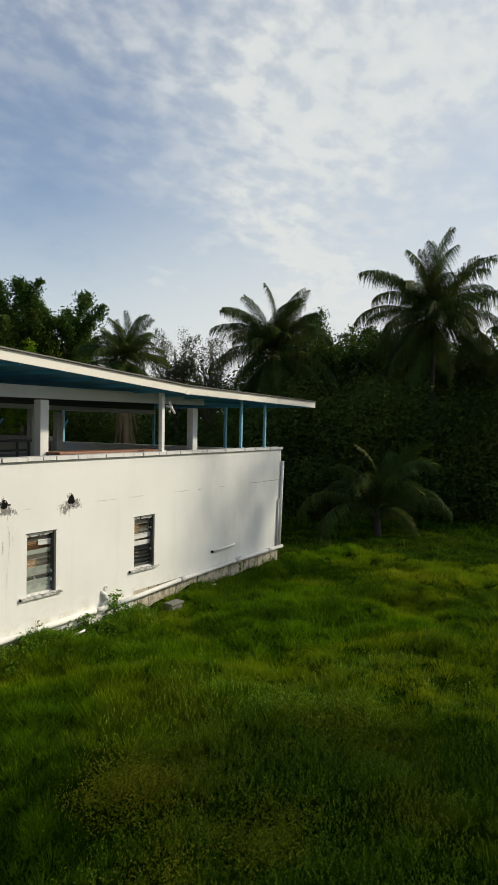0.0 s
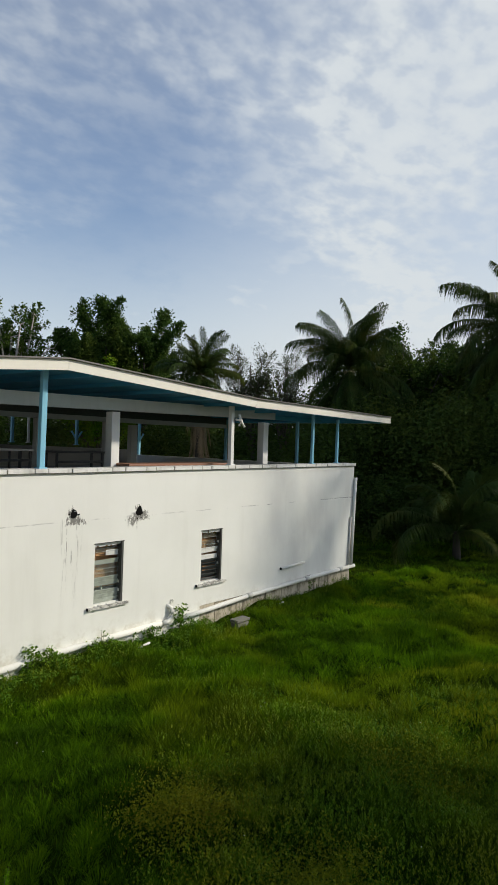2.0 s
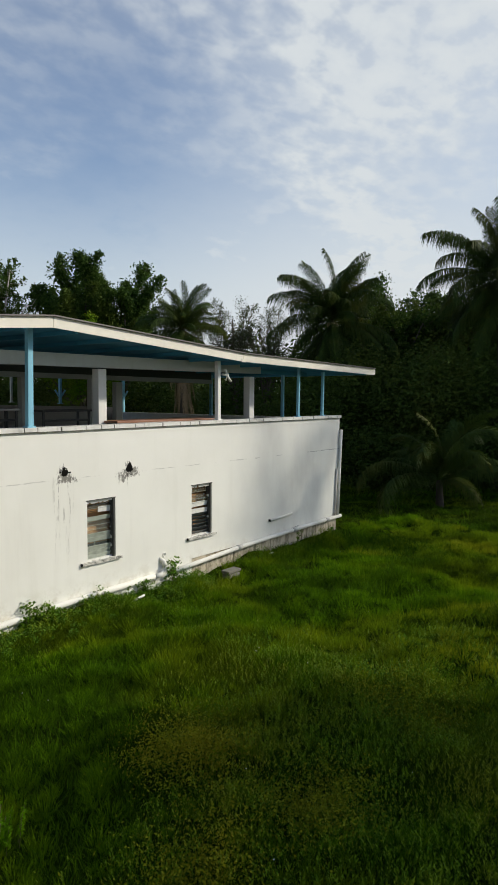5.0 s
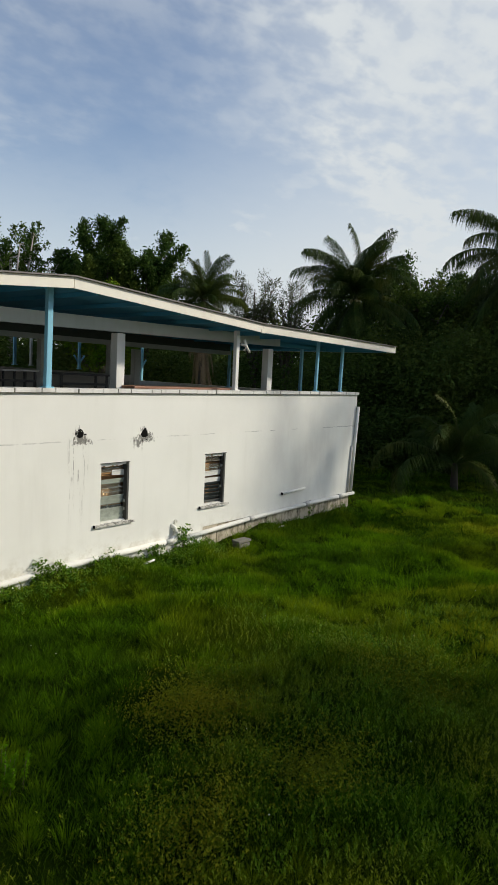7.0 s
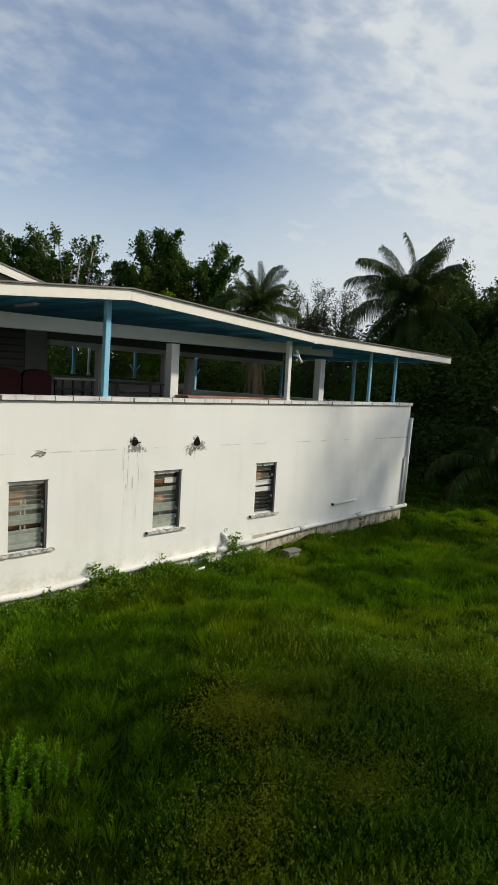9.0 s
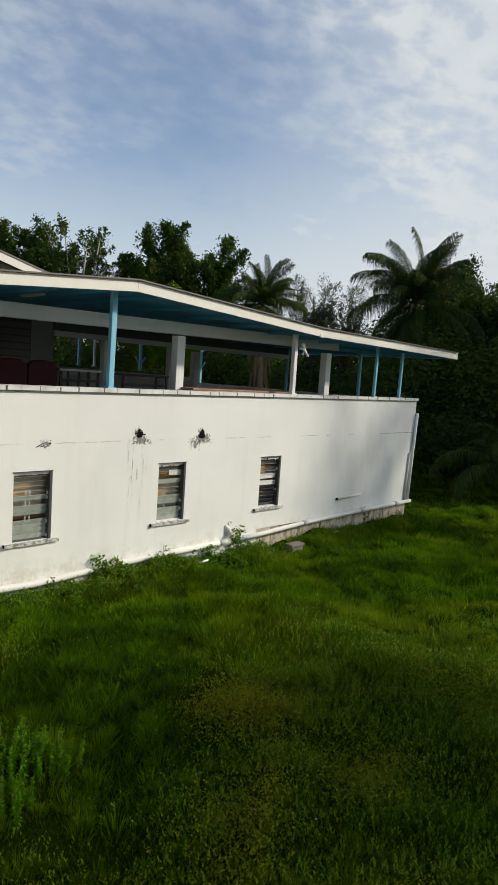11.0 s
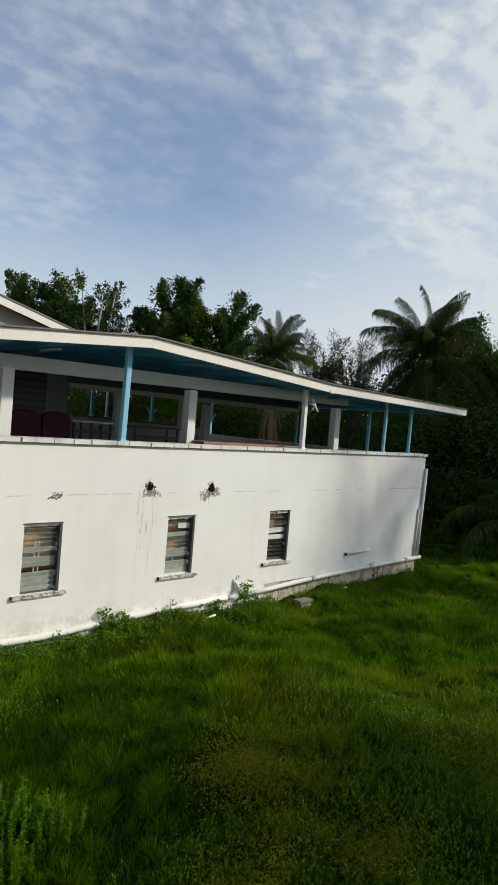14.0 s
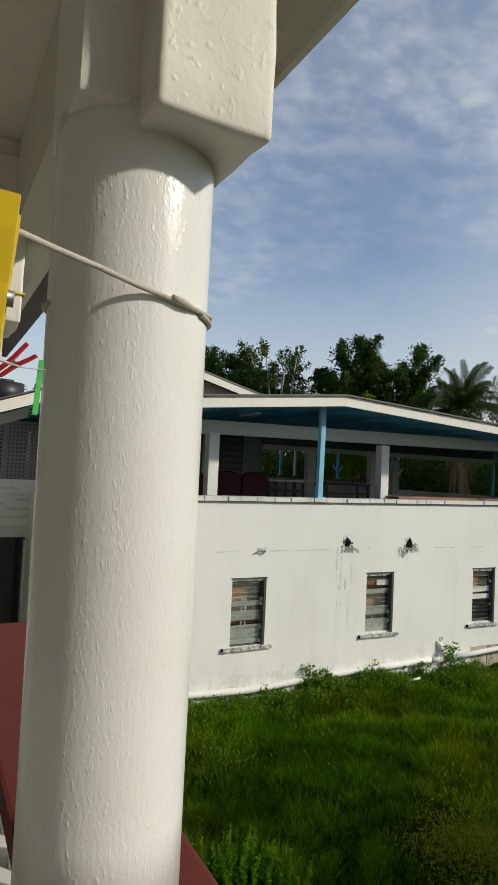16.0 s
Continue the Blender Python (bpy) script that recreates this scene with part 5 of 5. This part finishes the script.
# broad-leaved trees behind the terrace
for az, dist, top, cr, bf, seed, lm, bk, nl, sz, lb in (
    (36.7, 36, 11.5, 2.2, 0.38, 21, tree_mat, bark_mat, 50000, 0.150, "dense dark green broad-leaved tree"),
    (40.2, 37, 11.7, 2.2, 0.38, 22, tree_mat, bark_mat, 50000, 0.150, "dense dark green broad-leaved tree"),
    (34.1, 37, 10.9, 1.25, 0.40, 23, tree_mat, bark_mat, 20000, 0.145, "dark green broad-leaved tree"),
    (29.4, 37, 11.7, 2.2, 0.40, 24, tree_mat, pale_bark, 17000, 0.147, "airy tree with pale spreading limbs"),
    (26.4, 38, 10.9, 1.5, 0.40, 25, tree_mat, bark_mat, 25000, 0.147, "green tree behind the gabled house"),
    (17.3, 38, 11.2, 1.8, 0.40, 34, tree_mat, bark_mat, 24000, 0.150, "green tree behind the gabled house"),
    (23.7, 38, 11.1, 1.5, 0.40, 26, tree_mat, bark_mat, 26000, 0.147, "green tree behind the gabled house"),
    (37.2, 33, 8.4, 2.2, 0.34, 27, weed_mat, bark_mat, 16099, 0.158, "yellowish green bushy tree"),
    (50.2, 37, 9.8, 1.5, 0.35, 28, fine_leaf, bark_mat, 12000, 0.115, "sparse grey-green tree with upright twigs"),
    (53.3, 37, 9.4, 1.3, 0.35, 29, fine_leaf, bark_mat, 9000, 0.115, "sparse grey-green tree with upright twigs"),
    (63.6, 37, 11.3, 2.6, 0.35, 30, tree_mat, bark_mat, 27206, 0.160, "leafy green tree between the palms"),
    (69.2, 38, 10.2, 2.6, 0.35, 31, wood_leaf, bark_mat, 20928, 0.185, "dark leafy tree behind the palms"),
    (66.8, 39, 11.0, 2.4, 0.32, 35, tree_mat, bark_mat, 22000, 0.160, "leafy green tree between the palms"),
    (73.6, 39, 9.6, 2.8, 0.30, 36, wood_leaf, bark_mat, 24000, 0.170, "dark leafy tree behind the palms"),
    (79.0, 37, 9.4, 2.6, 0.30, 32, wood_leaf, bark_mat, 25760, 0.185, "dark leafy tree behind the palms"),
):
    x, y = polar(az, dist)
    build_tree(x, y, top, cr, bf, seed, lm, bk, nl, sz, lb, aspect=0.5 if lm is not fine_leaf else 0.3, clump=0.24 if lm is not fine_leaf else 0.30, open_side=0.55 if bk is pale_bark else 0.0)


def build_wood():
    """The dense wood that closes the yard: leaf masses from the ground up, and a lower thicket before it."""
    r = random.Random(5)
    for name, label, spans, n, lm, size, leaves, seed in (
        ("wood", "dense dark wood behind the palms", ((55, 84), (36, 45), (0.0, 8.0)), 360, wood_leaf, 0.22, 120000, 41),
        ("low_wood", "dark bushes among the palm trunks", ((55, 84), (31, 36), (0.0, 5.4)), 340, wood_leaf, 0.18, 115000, 45),
        ("far_wood", "green wood behind the terrace", ((4, 58), (38, 47), (0.0, 6.8)), 420, wood_leaf, 0.30, 90000, 42),
        ("near_wood", "shaded green bushes behind the terrace", ((14, 60), (33.5, 38), (0.0, 4.6)), 240, wood_leaf, 0.20, 70000, 44),
        ("thicket", "tangled dark bushes at the edge of the lawn", ((56, 84), (29.8, 34), (-0.6, 1.9)), 230, wood_leaf, 0.16, 80000, 43),
    ):
        cs, rs = [], []
        for _ in range(n):
            az = r.uniform(*spans[0])
            d = r.uniform(*spans[1])
            if name == "thicket":
                d += (az - 60) * 0.17 if az > 60 else 0
            z = r.uniform(*spans[2]) * (1 - 0.12 * math.sin(az * 0.7)) - (0.8 if 44 < az < 58 else 0)
            q = r.uniform(1.0, 2.0) if name != "thicket" else r.uniform(0.5, 1.1)
            x, y = polar(az, d)
            cs.append((x, y, max(z, GZ + 0.2)))
            rs.append(q)
        o = new(name, np_mesh(name, *leaf_cloud(cs, rs, leaves, size, seed, squash=0.9), lm))
        tagged(o, label, "wood" if name != "thicket" else "bushes", kind="stuff")


build_wood()


def build_backdrop():
    """Far tree line that closes the view behind the wood."""
    bm = bmesh.new()
    rnd = random.Random(77)
    prev = None
    for k in range(181):
        az = -10 + 125 * k / 180
        x, y = polar(az, 56 + rnd.uniform(-1, 1))
        top = 5.6 + 1.2 * math.sin(az * 0.31) + rnd.uniform(-0.9, 0.9)
        cur = [bm.verts.new((x + rnd.uniform(-.4, .4), y + rnd.uniform(-.4, .4), GZ - 0.3 + (top - GZ + 0.3) * j / 5)) for j in range(6)]
        if prev:
            for j in range(5):
                bm.faces.new((prev[j], cur[j], cur[j + 1], prev[j + 1]))
        prev = cur
    o = finish("backdrop", bm, wood_leaf)
    tagged(o, "far dark tree line", "backdrop", kind="structure")


build_backdrop()


# unseen trees added to the south-east, to shade the wall's end and near lawn
def shade_tree(px, py, pz, dist, cr, seed, leaves):
    """A tree that stands towards the sun from a shaded point."""
    c = Vector((px, py, pz)) + sun_dir * dist
    build_tree(c.x, c.y, c.z + cr * 0.8, cr, 0.45, seed, tree_mat, bark_mat, leaves, 0.34, "unseen broad-leaved tree added to shade the yard", clump=0.3)


shade_tree(16.7, D, 3.1, 18, 3.3, 51, 760)
shade_tree(4.4, 5.6, GZ, 17, 2.8, 52, 1300)
shade_tree(7.2, 4.2, GZ, 16, 3.0, 54, 1900)


# ---- lawn ----
def build_lawn():
    r = np.random.default_rng(11)

    def field(x, y, s, k):
        return 0.5 + 0.25 * (np.sin(x * s + 1.3 * k + 0.8 * np.sin(y * s * 0.7 + k)) + np.cos(y * s * 1.1 - 0.7 * k + 0.9 * np.sin(x * s * 0.6)))

    # short sward, its colour darkened as the shade below the tufts
    xs, ys = [], []
    for n, (x0, x1, y0, y1) in ((85000, (2.0, 10.0, 1.0, 10.9)), (120000, (6.0, 19.0, -1.0, 10.9)), (90000, (14.0, 40.0, -2.0, 20.0))):
        xs.append(r.uniform(x0, x1, n))
        ys.append(r.uniform(y0, y1, n))
    x, y = np.concatenate(xs), np.concatenate(ys)
    h = (0.05 + 0.13 * np.clip(field(x, y, 1.5, 0.3) * 0.7 + field(x, y, 4.1, 2.0) * 0.5, 0.15, 1.2)) * (0.5 + 0.9 * r.random(len(x)))
    lean, la = h * (0.3 + 0.9 * r.random(len(x))), r.uniform(0, 2 * np.pi, len(x))
    bright = np.zeros(len(x))
    # tufts whose blades splay out from the middle
    nt, per = 3600, 84
    tx, ty = r.uniform(2.0, 22.0, nt), r.uniform(-0.5, 10.8, nt)
    big_t = r.random(nt) ** 1.6 * np.clip(0.35 + 0.9 * field(tx, ty, 1.1, 3.0), 0.3, 1.2)
    far_t = np.clip(np.hypot(tx - 1.0, ty - 0.8) / 9, 0.5, 1.5)
    rad = (0.07 + 0.17 * big_t) * far_t
    q, ang = np.sqrt(r.random((nt, per))), r.uniform(0, 2 * np.pi, (nt, per))
    bx, by = tx[:, None] + q * rad[:, None] * np.cos(ang), ty[:, None] + q * rad[:, None] * np.sin(ang)
    bh = (0.10 + 0.19 * big_t)[:, None] * (1.1 - 0.45 * q) * r.uniform(0.7, 1.15, (nt, per))
    bh *= np.clip(np.hypot(tx - 1.0, ty - 0.8) / 6.5, 0.6, 1.0)[:, None]
    x, y, h = np.concatenate([x, bx.ravel()]), np.concatenate([y, by.ravel()]), np.concatenate([h, bh.ravel()])
    lean = np.concatenate([lean, (bh * (0.15 + 0.75 * q)).ravel()])
    la = np.concatenate([la, (ang - np.pi / 2 + r.normal(size=(nt, per)) * 0.35).ravel()])
    bright = np.concatenate([bright, np.ones(nt * per)])
    keep = ~((x < X1 + 0.1) & (y > D - 0.02)) & (x > 1.35)
    x, y, h, lean, la, bright = x[keep], y[keep], h[keep], lean[keep], la[keep], bright[keep] > 0
    n = len(x)
    dist = np.hypot(x - 1.0, y - 0.8)
    w = (0.0012 + 0.00042 * dist) * np.where(dist < 8.5, 1.0, 1.4)
    a = r.uniform(0, 2 * np.pi, n)
    z = ground_z(x, y) - 0.02
    side = np.stack([np.cos(a), np.sin(a), 0 * a], 1) * w[:, None]
    fwd = np.stack([-np.sin(la), np.cos(la), 0 * a], 1)
    base = np.stack([x, y, z], 1)
    mid = base + fwd * (lean * 0.35)[:, None]
    mid[:, 2] += h * 0.62
    tip = base + fwd * lean[:, None]
    tip[:, 2] += h
    dry = (field(x, y, 0.75, 4.0) + 0.06 * (x - 13) - 0.05 * np.clip(y - 6, 0, 9) > 0.50) & (x > 9) & (y < 9.5)
    blades = np.stack([base - side, base + side, mid + side * 0.8, mid - side * 0.8, tip], 1)
    for name, label, pick, mat in (("grass", "short lawn grass, darkened as shade under the tufts", ~bright, sward_mat), ("grass_tufts", "rough uncut tufts of bright lawn grass", bright & ~dry, grass_mat), ("dry_grass_tufts", "yellowing tufts of grass farther out in the lawn", bright & dry, dry_mat)):
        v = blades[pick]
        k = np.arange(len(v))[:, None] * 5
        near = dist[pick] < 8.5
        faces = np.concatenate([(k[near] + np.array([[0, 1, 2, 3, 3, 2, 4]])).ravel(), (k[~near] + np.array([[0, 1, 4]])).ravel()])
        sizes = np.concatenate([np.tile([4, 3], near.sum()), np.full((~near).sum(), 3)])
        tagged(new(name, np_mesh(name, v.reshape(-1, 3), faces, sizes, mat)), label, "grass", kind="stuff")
    # low weeds among the grass: thin stalks with a few small leaves towards the top
    m = 72000
    x, y = r.uniform(1.5, 13.5, m), r.uniform(-1.0, 10.6, m)
    ok = (field(x, y, 0.8, 5.0) + 0.85 * r.random(m) + 0.35 * field(x, y, 2.6, 1.7) + 0.22 * np.exp(-((x - 6.2) ** 2 + (y - 3.4) ** 2) / 7) - 0.05 * np.clip(np.hypot(x - 1, y - 0.8) - 5.5, 0, 9) > 1.17)
    ok &= (np.minimum((x - 1.5) / 1.2, (y + 1.0) / 2.6) > r.random(m)) & (x > 1.5)
    x, y = np.concatenate([x[ok], r.uniform(3.0, 18.0, 1500)]), np.concatenate([y[ok], 10.72 - np.abs(r.normal(size=1500)) * 0.25])
    m = len(x)
    g = ground_z(x, y)
    hh = 0.10 + 0.20 * r.random(m) * np.clip(field(x, y, 2.3, 1.1) + 0.3, 0.4, 1.2)
    top = np.stack([x + 0.05 * r.normal(size=m), y + 0.05 * r.normal(size=m), g + hh], 1)
    root = np.stack([x, y, g - 0.02], 1)
    wide = np.stack([0.0012 + 0.0 * x, 0.0 * x, 0.0 * x], 1)
    parts_v, parts_n = [np.stack([root - wide, root + wide, top], 1).reshape(-1, 3)], m
    leaves_v, nl = [], 0
    for j in range(5):
        f = (0.62 + 0.10 * j)
        c = root + (top - root) * f
        ang = 2.4 * j + 6.28 * r.random(m)
        u = np.stack([np.cos(ang), np.sin(ang), 0.6 + 0.9 * r.random(m)], 1)
        u /= np.linalg.norm(u, axis=1)[:, None]
        v = np.stack([-np.sin(ang), np.cos(ang), 0.3 * r.normal(size=m)], 1)
        s = (0.023 + 0.021 * r.random(m))[:, None]
        leaves_v.append(np.stack([c, c + u * s * 0.55 + v * s * 0.21, c + u * s, c + u * s * 0.55 - v * s * 0.21], 1).reshape(-1, 3))
        nl += m
    verts = np.concatenate(parts_v + leaves_v)
    faces = np.concatenate([np.arange(3 * m), 3 * m + np.arange(4 * nl)])
    o = new("weeds", np_mesh("weeds", verts, faces, np.concatenate([np.full(m, 3), np.full(nl, 4)]), weed_mat))
    tagged(o, "low small-leaved weeds among the grass", "weeds", kind="stuff")
    # yellowish patches of weeds
    vs, kk = [], 0
    for cx, cy, rx, ry, m in ((6.35, 5.85, 0.6, 0.55, 7000), (6.5, 4.15, 0.6, 0.5, 5000), (5.0, 4.5, 0.6, 0.5, 3000), (9.3, 4.4, 0.8, 0.7, 4000)):
        x, y = cx + rx * r.normal(size=m) * 0.6, cy + ry * r.normal(size=m) * 0.6
        c = np.stack([x, y, ground_z(x, y) + 0.06 + 0.26 * r.random(m)], 1)
        u = r.normal(size=(m, 3))
        u /= np.linalg.norm(u, axis=1)[:, None]
        v = np.cross(u, r.normal(size=(m, 3)))
        v /= np.linalg.norm(v, axis=1)[:, None]
        s = (0.011 + 0.011 * r.random(m))[:, None]
        vs.append(np.stack([c - u * s, c + v * s * 0.5, c + u * s, c - v * s * 0.5], 1).reshape(-1, 3))
        kk += m
    k = np.arange(kk)[:, None] * 4
    o = new("yellow_weeds", np_mesh("yellow_weeds", np.concatenate(vs), (k + np.array([[0, 1, 2, 3]])).ravel(), np.full(kk, 4), yellow_weed))
    tagged(o, "olive-yellow patches of small-leaved weeds", "weeds", kind="stuff")
    # tiny pale flowers, singly in the weeds
    m = 35
    x, y = r.uniform(5.0, 16.0, m), r.uniform(0.0, 9.5, m)
    c = np.stack([x, y, ground_z(x, y) + 0.22 + 0.1 * r.random(m)], 1)
    s = 0.006 + 0.003 * r.random(m)
    ring = np.stack([np.array([np.cos(q), np.sin(q), 0.3 * (-1) ** k]) for k, q in enumerate(np.linspace(0, 2 * np.pi, 7)[:-1])])
    verts = (c[:, None] + ring[None] * s[:, None, None]).reshape(-1, 3)
    k = np.arange(m)[:, None] * 6
    o = new("flowers", np_mesh("flowers", verts, (k + np.arange(6)[None]).ravel(), np.full(m, 6), flower_mat))
    tagged(o, "tiny pale flowers scattered in the lawn", "flowers", kind="stuff")


build_lawn()


def vine(cx, cz, rx, rz, count, seed, label, size=0.07, puff=0.13):
    """Leaves of a creeper that climbs at the foot of the wall."""
    r = random.Random(seed)
    cs = [(cx + r.uniform(-rx, rx), D - 0.10 - abs(r.gauss(0, 0.07)), cz + r.uniform(-0.3, 1.0) * rz) for _ in range(12)]
    t = thing("creeper", label, "creeper", (cx, D - 0.12, GZ), "creepers")
    bm = bmesh.new()
    for c in cs[:7]:
        tube(bm, [(r.uniform(-0.05, 0.05), 0, 0), (0.5 * (c[0] - cx), 0.0, 0.6 * (c[2] - GZ)), (c[0] - cx, c[1] - D + 0.12, c[2] - GZ)], [0.008, 0.006, 0.003], 5)
    part("stem", bm, rachis_mat, t)
    v, f, s = leaf_cloud([(c[0] - cx, c[1] - D + 0.12, c[2] - GZ) for c in cs], [puff + 0.45 * puff * r.random() for _ in cs], count, size, seed, aspect=0.7)
    o = new("leaves", np_mesh("leaves", v, f, s, vine_mat))
    o.parent = t


vine(7.6, -0.38, 0.32, 0.28, 800, 1, "leafy green creeper over the pipe", 0.055)
vine(11.02, -0.40, 0.13, 0.42, 220, 2, "leafy creeper climbing round the pipe elbow")
vine(10.1, -0.30, 0.35, 0.05, 90, 3, "low creeper along the pipe", 0.05, 0.05)
vine(8.95, -0.30, 0.05, 0.26, 40, 4, "small weed growing on the wall's foot", 0.04, 0.04)
vine(16.1, -0.45, 0.15, 0.30, 70, 5, "small weed growing before the plinth", 0.05, 0.06)
vine(17.9, -0.45, 0.20, 0.22, 70, 6, "small weed growing before the plinth", 0.05, 0.06)
vine(9.3, -0.60, 0.50, 0.10, 200, 7, "low creeper along the pipe")


def wall_foot_weeds():
    """Low broad-leaved weeds that grow thick along the foot of the wall."""
    r = random.Random(77)
    cs, rs = [], []
    for _ in range(420):
        x = 3.0 + 9.0 * r.random()
        out = 0.06 + abs(r.gauss(0, 0.34))
        y = D - out
        cs.append((x, y, float(ground_z(x, y)) + 0.05 + 0.10 * r.random() * (1.2 - min(out, 1.0))))
        rs.append(r.uniform(0.05, 0.13))
    v, f, n = leaf_cloud(cs, rs, 15000, 0.050, 78, squash=0.9, aspect=0.5)
    tagged(new("wall_foot_weeds", np_mesh("wall_foot_weeds", v, f, n, vine_mat)), "low broad-leaved weeds along the wall's foot", "weeds", kind="stuff")


wall_foot_weeds()


def weed_clump(x, y, tall, spread, stems, seed):
    """Tall upright weeds: leafy stems that stand together out of the lawn."""
    r = random.Random(seed)
    g = float(ground_z(x, y))
    t = thing("weed_clump", "clump of tall bright green weeds in the lawn", "weeds", (x, y, g), "tall weeds")
    cs, rs = [], []
    for _ in range(stems):
        a, q = r.uniform(0, 6.28), spread * r.random() ** 0.7
        bx, by, h = q * math.cos(a), q * math.sin(a), tall * r.uniform(0.6, 1.1)
        part("stem", tube(bmesh.new(), [(bx, by, -0.05), (bx * 1.1, by * 1.1, h * 0.6), (bx * 1.25, by * 1.25, h)], [0.005, 0.004, 0.002], 5), rachis_mat, t)
        for k in range(7):
            f = 0.25 + 0.75 * k / 6
            cs.append((bx * (1 + 0.25 * f), by * (1 + 0.25 * f), h * f))
            rs.append(0.035 * (1.25 - 0.7 * f))
    v, f, n = leaf_cloud(cs, rs, stems * 90, 0.042, seed, squash=1.4, aspect=0.35)
    o = new("leaves", np_mesh("leaves", v, f, n, tall_weed))
    o.parent = t


for x, y, tall, spread, stems, seed in ((3.75, 6.55, 0.46, 0.32, 34, 61), (4.1, 6.25, 0.38, 0.25, 22, 62), (3.35, 6.75, 0.36, 0.28, 20, 63), (3.5, 5.8, 0.34, 0.25, 18, 64)):
    weed_clump(x, y, tall, spread, stems, seed)
